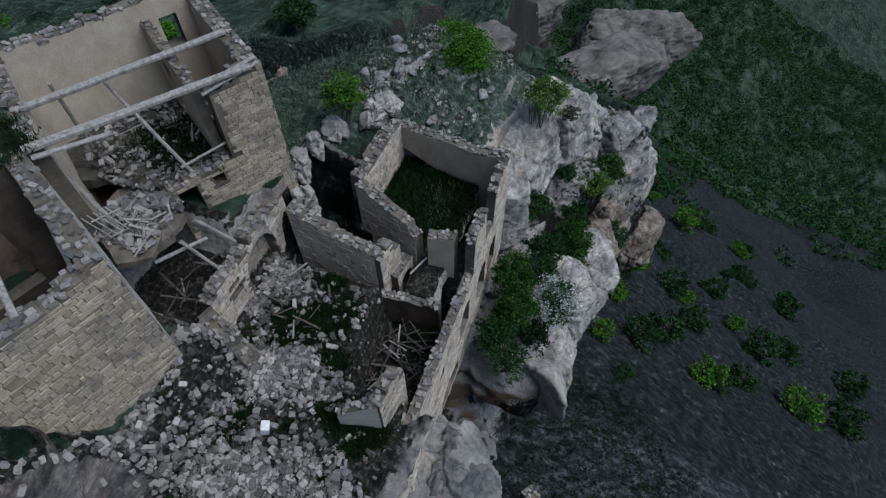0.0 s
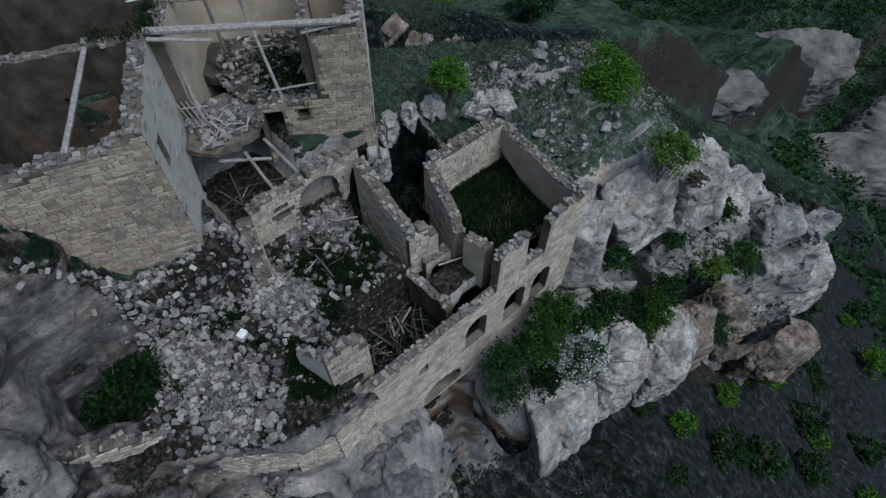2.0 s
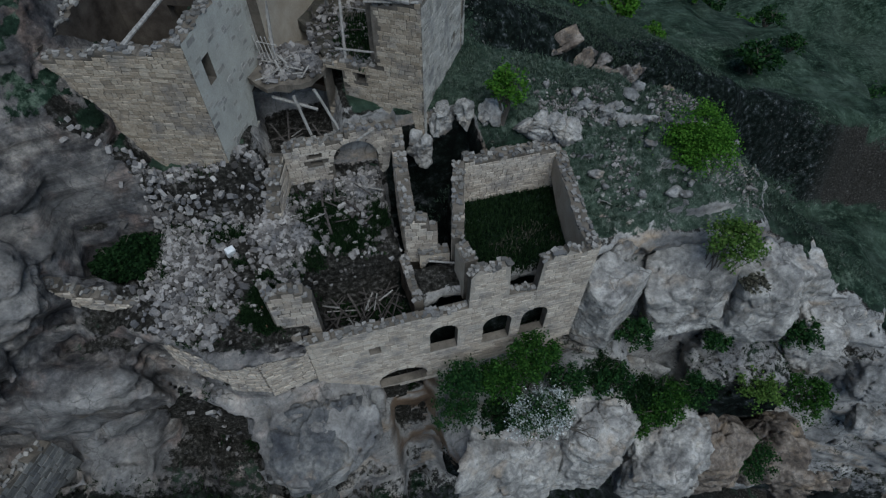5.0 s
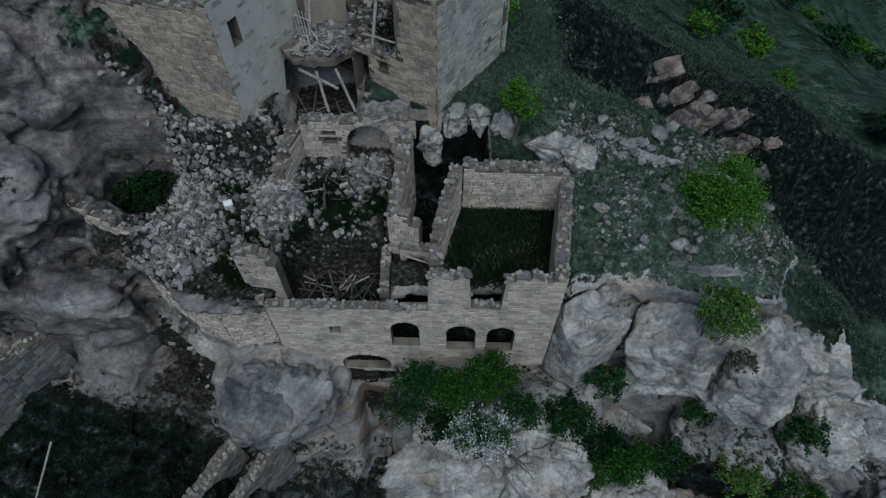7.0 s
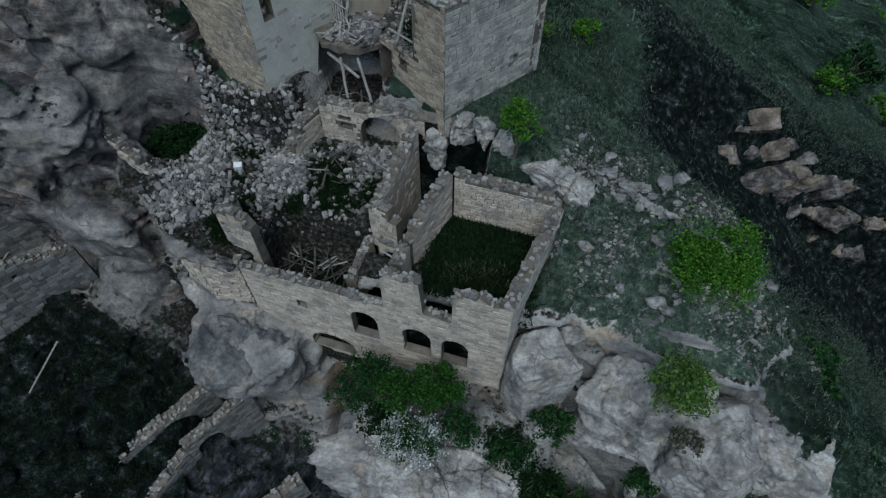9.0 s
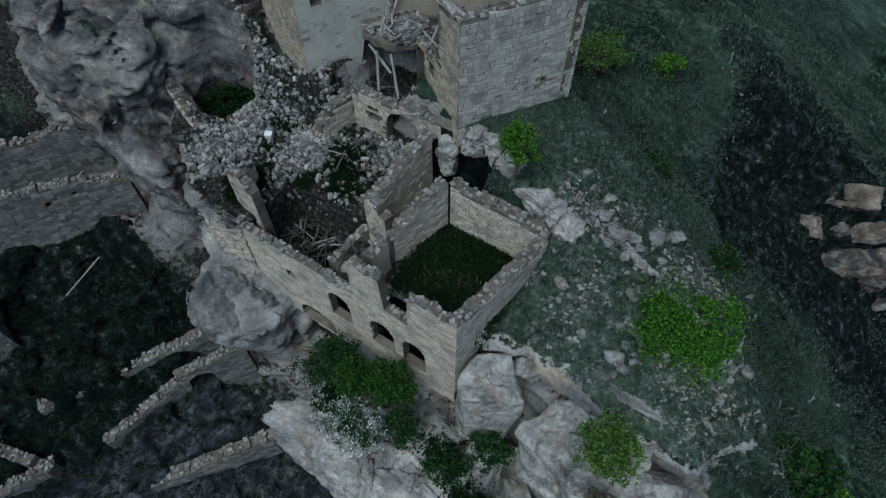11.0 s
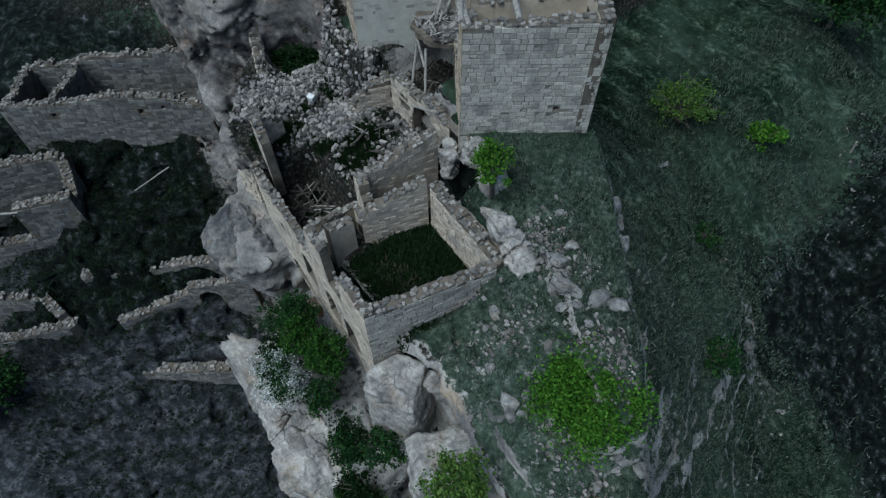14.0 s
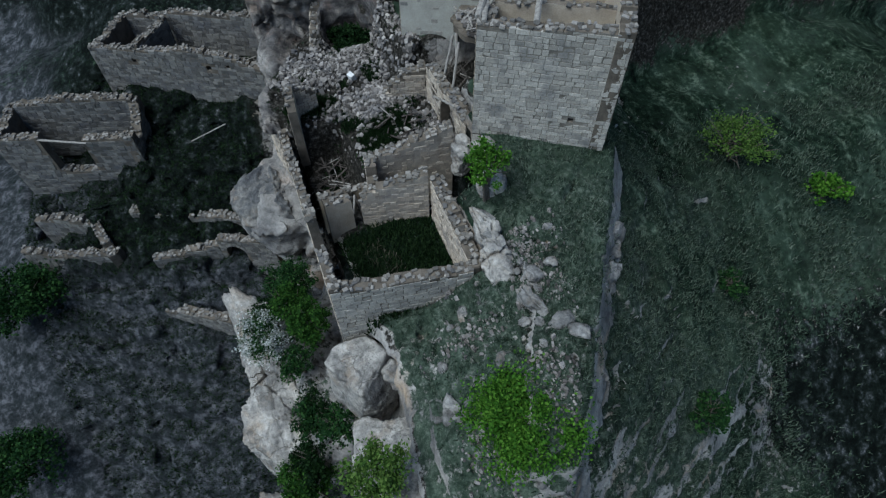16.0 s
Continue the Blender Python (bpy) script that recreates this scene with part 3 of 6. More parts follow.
def cover_colours(me, far=False):
    """Red: turf, green: bare soil and scree, blue: ochre earth; by steepness and by what grows where. Alpha 0 also
    paints shade into vault and slot.
    """
    n = len(me.vertices)
    co, no = np.empty(n * 3), np.empty(n * 3)
    me.vertices.foreach_get("co", co)
    me.vertex_normals.foreach_get("vector", no)
    co, no = co.reshape(-1, 3), no.reshape(-1, 3)
    x, y, z = co.T
    brow = y_edge(x) - 1.1 * step(13, 15, x)
    ed = np.empty(len(me.edges) * 2, np.int32)
    me.edges.foreach_get("vertices", ed)
    ea, eb = ed.reshape(-1, 2).T
    deg = np.bincount(ea, minlength=n) + np.bincount(eb, minlength=n) + 1.0
    nz = no[:, 2].copy()
    for k in range(0 if far else 9):
        nz = (nz + np.bincount(ea, nz[eb], n) + np.bincount(eb, nz[ea], n)) / deg
    mixz = 0.6 * nz + 0.4 * no[:, 2]
    crown = step(0.3, 1.5, y - brow)
    back = crown * step(13.5, 16, x)
    flat = step(0.74 - 0.38 * crown, 0.92 - 0.32 * crown, mixz)
    yard = step(-10, -7, x) * step(6, 5, x) * step(0, 1, y) * step(9, 8, y)
    front = step(0.5, -0.5, y - brow + 0.8)
    crest = step(13, 14.5, x) * step(26, 22, x) * step(9.5, 8, y)
    turf = flat * (1 - 0.75 * yard) * (1 - 0.25 * front) * (1 - 0.25 * crest) * (0.85 + 0.2 * vnoise(x * 0.2, y * 0.2, z * 0.2))
    hall = step(4.9, 5.4, x) * step(8, 7.6, x) * step(7.6, 7, y) * step(0, .5, y)
    hall = np.maximum(hall, step(5.4, 5.8, x) * step(9.8, 9.3, x) * step(5.8, 6.2, y) * step(8.4, 8.0, y) * step(5.6, 5.0, z))
    # hall slot: shade put into the colour, on steep faces too
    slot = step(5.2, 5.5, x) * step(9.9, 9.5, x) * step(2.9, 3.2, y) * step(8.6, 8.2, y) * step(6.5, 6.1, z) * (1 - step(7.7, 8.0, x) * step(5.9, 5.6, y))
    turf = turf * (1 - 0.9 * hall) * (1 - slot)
    cellar = step(-1.0, -0.2, x) * step(4.6, 4.0, x) * step(8.3, 8.8, y) * step(13, 12.2, y)
    turf = turf * (1 - cellar)
    soilv = step(0.35, 0.7, mixz) * (0.55 + 0.4 * np.maximum(np.maximum(yard, hall), cellar))
    left = step(-7, -9, x) * step(3, 5, y) * step(13, 11, y)
    # room behind the arched windows, coloured near-black for its shade
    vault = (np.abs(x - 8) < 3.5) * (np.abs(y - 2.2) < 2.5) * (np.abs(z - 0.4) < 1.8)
    turf *= 1 - 0.85 * left
    soilv *= 1 - 0.85 * left
    ochre = step(2.3, 3.3, x) * step(6.5, 5.0, x) * step(-1.5, -3, z) * step(-12, -9, z) * step(0.6, 0.2, no[:, 2])
    ochre = np.maximum(ochre, step(5.5, 6.2, x) * step(11.5, 10, x) * step(6.0, 6.4, y) * step(8.2, 7.6, y) * step(6.4, 5.5, z) * 0.9)
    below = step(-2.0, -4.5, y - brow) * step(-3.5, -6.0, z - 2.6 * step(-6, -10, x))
    turf *= 1 - 0.45 * below - 0.3 * below * step(-9, -16, z)
    bare = (1 - step(-0.6, 0.6, y - brow)) * step(-6.5, -5.0, z) * step(-20, -16, x) * (1 - below) * (0.3 + 0.7 * step(9, 3, x))
    turf *= 1 - 0.8 * bare
    soilv *= 1 - 0.85 * bare
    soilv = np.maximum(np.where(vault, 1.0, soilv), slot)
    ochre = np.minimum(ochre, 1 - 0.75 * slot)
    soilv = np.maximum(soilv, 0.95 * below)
    soilv = np.maximum(soilv, 0.95 * step(-7.5, -6, x) * step(6, 5, x) * step(2.5, 3.5, y) * step(10, 8.8, y) * step(0.15, 0.45, mixz))
    pitrim = step(-1.0, 0.0, x) * step(5.6, 5.0, x) * step(0.6, 1.2, y) * step(4.4, 3.6, y) * step(4.2, 3.6, z)
    slope = step(-5.5, -4.5, x) * step(1.2, 0.4, x) * step(5.0, 6.0, y) * step(9.4, 8.6, y)
    soilv = np.maximum(soilv, 0.9 * np.maximum(pitrim, slope))
    turf *= 1 - 0.7 * pitrim
    if far:
        soilv = np.maximum(soilv, 0.75)
    wob = 2.6 * fbm(x * 0.13, y * 0.13, z * 0.0 + 2, 4)
    gorge = step(13, 23, x + wob) * step(90, 60, x) * step(18, 26, y + 1.6 * wob) * step(42, 38, y + 0.4 * wob)
    turf *= 1 - 0.85 * gorge
    soilv = np.maximum(soilv, 0.9 * gorge)
    wood = step(200, 260, x)
    turf = np.maximum(turf, wood * (no[:, 2] > 0.5))
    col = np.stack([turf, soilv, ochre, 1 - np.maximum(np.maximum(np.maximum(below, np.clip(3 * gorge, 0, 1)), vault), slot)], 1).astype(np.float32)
    at = me.color_attributes.new("cover", 'FLOAT_COLOR', 'POINT')
    at.data.foreach_set("color", col.ravel())
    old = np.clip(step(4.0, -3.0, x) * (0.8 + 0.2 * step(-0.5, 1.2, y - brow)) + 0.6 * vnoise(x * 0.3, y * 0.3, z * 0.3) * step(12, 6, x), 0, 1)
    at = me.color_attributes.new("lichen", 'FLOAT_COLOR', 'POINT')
    wave = vnoise(x * 0.25, y * 0.25, z * 0.1)
    dry = np.clip(step(11.5, 13.5, x) * step(27, 21, x) * step(-0.5, 1.0, y - brow) * step(17, 12, y) * (0.75 + 0.5 * wave) + 0.45 * step(0.0, 0.5, wave) * step(4, 10, x) * step(12, 16, y) + step(7.5, 9, x) * step(14, 13, x) * step(6.2, 6.8, y) * step(13, 11, y) * 0.6, 0, 1)
    stony = np.clip(below * (0.2 + 0.8 * step(14, 8, x)) * step(-7.0, -10.5, z + 1.5 * vnoise(x * 0.15, y * 0.15, z * 0)), 0, 0.7)
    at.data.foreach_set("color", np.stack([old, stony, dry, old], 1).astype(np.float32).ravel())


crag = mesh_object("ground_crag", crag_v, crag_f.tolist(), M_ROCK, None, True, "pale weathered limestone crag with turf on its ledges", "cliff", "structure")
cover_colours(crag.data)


def far_ground():
    """The sheet of hillside and valley that reaches the horizon, under and round the crag."""
    def spread(lo, hi, centre_lo, centre_hi, fine, n):
        mid = np.arange(centre_lo, centre_hi + 0.1, fine)
        k = np.linspace(0, 1, n)[1:]
        return np.concatenate([(centre_lo - (centre_lo - lo) * k ** 2.2)[::-1], mid, centre_hi + (hi - centre_hi) * k ** 2.2])
    gx, gy = spread(-900, 1500, -36, 66, 0.7, 70), spread(-1200, 1200, -34, 56, 0.7, 64)
    X, Y = np.meshgrid(gx, gy, indexing='ij')
    low, back = h_low(X, Y), h_back(X, Y)
    Z = np.where(Y > y_edge(X), np.maximum(np.maximum(h_top(X, Y), back), low), low)
    dist = np.hypot(X - 10, Y - 5)
    swell = fbm(X * 0.02, Y * 0.02, Z * 0 + 3.0, 4) * np.clip(dist / 10 - 3, 0, 14) + fbm(X * 0.15, Y * 0.15, Z * 0, 5) * np.clip(dist / 20 - 1, 0, 1.6) + fbm(X * 0.9, Y * 0.9, Z * 0.4, 3) * 0.22
    gul = step(12, 24, X) * step(70, 45, X) * step(3.5, 0.5, np.abs(Y - 33.5 - 1.5 * np.sin(X * 0.21)))
    swell = swell + gul * (fbm(X * 0.35, Y * 0.35, Z * 0.25, 4) * 1.3 + 0.5 * np.floor(Z / 1.3 % 2))
    # last term: unseen rise on the left, added to block sky light
    Z = Z + swell + 0.9 * soft((-24.0 - X) / 3) * 3 * step(-6, 14, Y)
    box = step(-25.6, -24.2, X) * step(35.6, 34.2, X) * step(-19.6, -18.2, Y) * step(21.6, 20.2, Y)
    Z = Z - 3.0 * box * step(-22.5, -20.0, Z)
    nx, ny = X.shape
    ids = np.arange(nx * ny).reshape(nx, ny)
    q = np.stack([ids[:-1, :-1], ids[1:, :-1], ids[1:, 1:], ids[:-1, 1:]], -1).reshape(-1, 4)
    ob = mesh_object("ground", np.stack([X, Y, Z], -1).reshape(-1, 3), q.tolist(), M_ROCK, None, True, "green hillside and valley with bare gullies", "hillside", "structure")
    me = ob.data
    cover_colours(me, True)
    return ob, gx, gy, Z


ground, FAR_X, FAR_Y, FAR_Z = far_ground()


# ---------------------------------------------------------------- stones and walls
def stone_mesh(seed, material):
    r = random.Random(seed)
    j = lambda k: r.uniform(-k, k)
    v = []
    for y, inset in ((0.0, 0.055), (0.09, 0.0), (1.0, 0.02)):
        for sx, sz in ((-1, -1), (1, -1), (1, 1), (-1, 1)):
            v.append((sx * (0.5 - inset + j(0.03)), y + (j(0.05) if y < 0.1 else 0), sz * (0.5 - inset + j(0.045))))
    f = [(0, 1, 2, 3)]
    for a in (0, 4):
        for k in range(4):
            f.append((a + k, a + 4 + k, a + 4 + (k + 1) % 4, a + (k + 1) % 4))
    me = bpy.data.meshes.new("stone")
    me.from_pydata(v, [], f)
    me.materials.append(material)
    return me


def chunk_mesh(seed, material):
    """A broken block with knocked-off corners."""
    r = random.Random(seed)
    bm = bmesh.new()
    pts = []
    for sx in (-1, 1):
        for sy in (-1, 1):
            for sz in (-1, 1):
                cut = r.uniform(0.06, 0.22)
                for k in range(3):
                    p = [sx * 0.5, sy * 0.5, sz * 0.5]
                    p[k] *= 1 - 2 * cut
                    pts.append([c + r.uniform(-0.05, 0.05) for c in p])
    vs = [bm.verts.new(p) for p in pts]
    bmesh.ops.convex_hull(bm, input=vs)
    me = bpy.data.meshes.new("stone")
    bm.to_mesh(me)
    bm.free()
    me.materials.append(material)
    return me


STONES = {m: [stone_mesh(s, m) for s in range(8)] for m in (M_TAN, M_GREY, M_PALE, M_OLD)}
CHUNKS = {m: [chunk_mesh(s + 50, m) for s in range(8)] for m in (M_TAN, M_GREY, M_PALE, M_BLOCK, M_OLD)}
SMALL = {M_TAN: M_TAN_I, M_GREY: M_GREY_I, M_PALE: M_PALE_I, M_BLOCK: M_RUBBLE, M_OLD: M_OLD_I}


def raw(me):
    v = np.array([tuple(p.co) for p in me.vertices])
    return v, [tuple(p.vertices) for p in me.polygons]


RAW = {}


def joined(name, items, material, parent=None, label="", category="", kind="stuff"):
    """One mesh from many (mesh, matrix) pieces."""
    vs, fs, base = [], [], 0
    for me, m in items:
        if me not in RAW:
            RAW[me] = raw(me)
        v, f = RAW[me]
        M = np.array(m)
        vs.append(v @ M[:3, :3].T + M[:3, 3])
        fs.extend([tuple(i + base for i in q) for q in f])
        base += len(v)
    if not vs:
        return None
    return mesh_object(name, np.concatenate(vs), fs, material, parent, False, label, category, kind)


def inside_poly(p, poly):
    x, y = p
    c = False
    for (x0, y0), (x1, y1) in zip(poly, poly[1:] + poly[:1]):
        if (y0 > y) != (y1 > y) and x < (x1 - x0) * (y - y0) / (y1 - y0) + x0:
            c = not c
    return c


def hole_loop(h):
    kind, s0, s1, z0, z1 = h
    if kind == "rect":
        return [(s0, z0), (s1, z0), (s1, z1), (s0, z1)]
    r, mid = (s1 - s0) / 2, (s0 + s1) / 2
    rise = min(r, (z1 - z0) * 0.6)
    arc = [(mid + r * math.cos(a), z1 - rise + rise * math.sin(a)) for a in [math.pi * k / 12 for k in range(13)]]
    return [(s0, z0), (s1, z0)] + arc


from mathutils import geometry


def wall(parent, a, b, base, top, thick=0.6, holes=(), stone=M_TAN, front=M_CORE, back=M_PLASTER, sides="f", course=0.21, width=(0.22, 0.55),
         rag=0.12, proud=0.03, seed=1, quota=300, name="wall", label="", skip=0.0, cap=1.0):
    """A masonry wall from a to b, seen from its right-hand side, with ragged top, openings, stone courses and loose stones along the top."""
    r = random.Random(seed)
    a, b = Vector((*a, 0)), Vector((*b, 0))
    L = (b - a).length
    d = (b - a) / L
    inward = Vector((-d.y, d.x, 0))
    zb = (lambda s: float(np.interp(s, *zip(*base)))) if not isinstance(base, (int, float)) else (lambda s: base)
    prof = []
    for (s0, z0), (s1, z1) in zip(top, top[1:]):
        n = max(1, int(abs(s1 - s0) / 0.32)) if s1 - s0 > 0.05 else 1
        for k in range(n):
            t = k / n
            z = z0 + (z1 - z0) * t
            if prof and s1 - s0 > 0.05:
                z += r.uniform(-rag, rag)
            prof.append((s0 + (s1 - s0) * t, z))
            if s1 - s0 > 0.3 and r.random() < 0.5:
                prof.append((s0 + (s1 - s0) * (t + 0.9 / n), z + r.uniform(-0.03, 0.03)))
    prof.append(top[-1])
    for k in range(1, len(prof)):
        if prof[k][0] <= prof[k - 1][0]:
            prof[k] = (prof[k - 1][0] + 0.004, prof[k][1])
    tz = lambda s: float(np.interp(s, [p[0] for p in prof], [p[1] for p in prof]))
    nb = max(2, int(L / 0.8))
    low = [(L * k / nb, zb(L * k / nb)) for k in range(nb + 1)]
    outline = [(min(max(s, 0), L), z) for s, z in low] + [(min(max(s, 0), L), z) for s, z in reversed(prof)]
    loops = [hole_loop(h) for h in holes]
    pts, edges = [], []
    for loop in [outline] + loops:
        n0 = len(pts)
        pts += [Vector(p) for p in loop]
        edges += [(n0 + k, n0 + (k + 1) % len(loop)) for k in range(len(loop))]
    cv, ce, cf, *_ = geometry.delaunay_2d_cdt(pts, edges, [], 0, 1e-5)
    tris = []
    for f in cf:
        c = sum((cv[i] for i in f), Vector((0, 0))) / len(f)
        if inside_poly(c, outline) and not any(inside_poly(c, q) for q in loops):
            tris.append(tuple(f))
    # open edges become the jambs, ends and top
    seen = {}
    for f in tris:
        for i, j in zip(f, f[1:] + f[:1]):
            seen[(i, j)] = True
    rim = [(i, j) for i, j in seen if (j, i) not in seen]
    n = len(cv)
    place = lambda s, z, y: tuple(a + d * s + inward * y + Vector((0, 0, z)))
    verts = [place(p.x, p.y, 0.0) for p in cv] + [place(p.x, p.y, thick) for p in cv]
    area = lambda f: sum((cv[i].x * cv[j].y - cv[j].x * cv[i].y) for i, j in zip(f, f[1:] + f[:1]))
    tris = [f if area(f) > 0 else f[::-1] for f in tris]
    faces = tris + [tuple(i + n for i in f[::-1]) for f in tris] + [(j, i, i + n, j + n) for i, j in rim]
    me = bpy.data.meshes.new(name)
    me.from_pydata(verts, [], faces)
    me.materials.append(front)
    me.materials.append(back)
    me.materials.append(M_CORE)
    me.polygons.foreach_set("material_index", [0] * len(tris) + [1] * len(tris) + [2] * len(rim))
    me.update()
    ob = new(name, me)
    if parent is not None:
        ob.parent = parent
        ob.matrix_parent_inverse = Matrix.Translation(-Vector(parent.location))
    tagged(ob, label)
    items = []
    for side in sides:
        z = min(p[1] for p in low) + r.uniform(0, 0.1)
        zmax = max(p[1] for p in prof)
        while z < zmax:
            hc = course * r.uniform(0.62, 1.45)
            s = -r.uniform(0, 0.2)
            while s < L:
                w = r.uniform(*width)
                s0, s1 = max(s, 0.005), min(s + w, L - 0.005)
                s += w
                if s1 - s0 < 0.09 or r.random() < skip:
                    continue
                cs, cz = (s0 + s1) / 2, z + hc / 2
                if cz + hc * 0.3 > min(tz(s0 + 0.03), tz(cs), tz(s1 - 0.03)) or cz < zb(cs):
                    continue
                if any(inside_poly(q, lp) for lp in loops for q in ((s0 + 0.04, z + 0.04), (s1 - 0.04, z + 0.04), (s0 + 0.04, z + hc - 0.04), (s1 - 0.04, z + hc - 0.04), (cs, cz))):
                    continue
                out = proud * r.uniform(0.2, 1.5)
                u = d if side == "f" else -d
                yv = inward if side == "f" else -inward
                org = a + d * cs + (inward * -out if side == "f" else inward * (thick + out)) + Vector((0, 0, cz))
                m = Matrix.Translation(org) @ Matrix((u, yv, (0, 0, 1))).transposed().to_4x4() @ Matrix.Rotation(radians(r.uniform(-1.2, 1.2)), 4, 'Y')
                m = m @ Matrix.Diagonal((s1 - s0 - r.uniform(0.006, 0.024), 0.16, hc - r.uniform(0.005, 0.02), 1))
                items.append((r.choice(STONES[stone]), m))
            z += hc
    caps = []
    s = 0.1
    while s < L and cap > 0:
        for lane in (0.14, 0.38, 0.62, 0.88):
            if r.random() > 0.66 * cap:
                continue
            sz = [r.uniform(0.10, 0.26), r.uniform(0.10, 0.2), r.uniform(0.06, 0.13)]
            ss = min(L - 0.1, s + r.uniform(-0.1, 0.1))
            o = a + d * ss + inward * (thick * lane + r.uniform(-0.05, 0.05)) + Vector((0, 0, tz(ss) + sz[2] * 0.25))
            m = Matrix.Translation(o) @ Euler((r.uniform(-.25, .25), r.uniform(-.25, .25), math.atan2(d.y, d.x) + r.uniform(-.5, .5))).to_matrix().to_4x4() @ Matrix.Diagonal((*sz, 1))
            caps.append((r.choice(CHUNKS[stone]), m))
        s += r.uniform(0.19, 0.29)
    for h, lp in zip(holes, loops):
        if h[0] == "arch" and h[4] - h[3] > 0.8:
            kind, s0, s1, z0, z1 = h
            rr, mid = (s1 - s0) / 2, (s0 + s1) / 2
            rise = min(rr, (z1 - z0) * 0.6)
            for k in range(9):
                t = math.pi * (k + 0.5) / 9
                o = a + d * (mid + (rr + 0.11) * math.cos(t)) + inward * -0.035 + Vector((0, 0, z1 - rise + (rise + 0.11) * math.sin(t)))
                m = Matrix.Translation(o) @ Matrix((d, inward, (0, 0, 1))).transposed().to_4x4() @ Matrix.Rotation(-t, 4, 'Y') @ Matrix.Diagonal((0.24, 0.18, rr * 0.33, 1))
                items.insert(0, (r.choice(STONES[stone]), m))
    if len(items) > quota:
        keep = r.sample(range(len(items)), quota)
        pick = set(keep)
    else:
        pick = set(range(len(items)))
    rest = [it for k, it in enumerate(items) if k not in pick]
    PENDING.append((ob, [it for k, it in enumerate(items) if k in pick], rest, stone, caps))
    return ob


PENDING = []


def lay_stones():
    """The single stones, made last: objects of their own on shared meshes, the surplus joined."""
    for ob, singles, rest, stone, caps in PENDING:
        for me, m in singles:
            st = new("stone", me)
            st.parent = ob
            st.matrix_basis = m
        if rest:
            joined("small_stonework", rest, SMALL[stone], ob)
        if caps:
            joined("loose_capping", caps, M_CAP, ob)


def beam(parent, p, q, w, h=None, material=M_WOOD, name="beam", seed=1, label=""):
    """A rough timber or log with uneven sides."""
    r = random.Random(seed)
    p, q = Vector(p), Vector(q)
    L = (q - p).length
    rot = (q - p).to_track_quat('X', 'Z').to_matrix().to_4x4()
    h = h or w
    bm = bmesh.new()
    n, k = 7, 8
    rings = []
    for i in range(n + 1):
        t = i / n
        wob = (r.uniform(-.06, .06) * w, r.uniform(-.06, .06) * h)
        sc = 1 - 0.12 * t + r.uniform(-.05, .05)
        ring = []
        for j in range(k):
            an = 2 * math.pi * (j + 0.5) / k
            cx, cy = math.cos(an), math.sin(an)
            sq = 1 / max(abs(cx), abs(cy)) ** 0.6
            ring.append(bm.verts.new((L * t, wob[0] + cx * sq * w / 2 * sc, wob[1] + cy * sq * h / 2 * sc)))
        rings.append(ring)
    for r0, r1 in zip(rings, rings[1:]):
        for j in range(k):
            bm.faces.new((r0[j], r0[(j + 1) % k], r1[(j + 1) % k], r1[j]))
    bm.faces.new(rings[0][::-1])
    bm.faces.new(rings[-1])
    bmesh.ops.transform(bm, matrix=Matrix.Translation(p) @ rot, verts=bm.verts)
    if parent is None:
        me = bpy.data.meshes.new(name)
        bm.to_mesh(me)
        bm.free()
        me.materials.append(material)
        return new(name, me)
    return part(name, bm, material, parent, label)


def slab(parent, poly, z, thick, material, name="floor", seed=3, bump=0.06, label=""):
    """A floor or platform with an uneven face."""
    r = random.Random(seed)
    bm = bmesh.new()
    c = sum((Vector((*p, 0)) for p in poly), Vector()) / len(poly)
    rings = []
    for k in (1.0, 0.66, 0.33):
        ring = []
        for i in range(len(poly)):
            for t in (0, 0.33, 0.66):
                p = Vector((*poly[i], 0)).lerp(Vector((*poly[(i + 1) % len(poly)], 0)), t)
                p = c + (p - c) * k
                ring.append(bm.verts.new((p.x + r.uniform(-bump, bump), p.y + r.uniform(-bump, bump), z + r.uniform(-bump, bump))))
        rings.append(ring)
    n = len(rings[0])
    for r0, r1 in zip(rings, rings[1:]):
        for j in range(n):
            bm.faces.new((r0[j], r0[(j + 1) % n], r1[(j + 1) % n], r1[j]))
    mid = bm.verts.new((c.x, c.y, z))
    for j in range(n):
        bm.faces.new((rings[-1][j], rings[-1][(j + 1) % n], mid))
    under = [bm.verts.new((v.co.x, v.co.y, z - thick)) for v in rings[0]]
    for j in range(n):
        bm.faces.new((rings[0][(j + 1) % n], rings[0][j], under[j], under[(j + 1) % n]))
    bm.faces.new(under[::-1])
    bmesh.ops.recalc_face_normals(bm, faces=bm.faces)
    return part(name, bm, material, parent, label)


# ---------------------------------------------------------------- the ruin with the arched windows
ruin = empty_thing("ruined_house", (6.0, 2.5, 0.0), "roofless pale stone ruin with three arched windows on a cliff edge", "ruin")
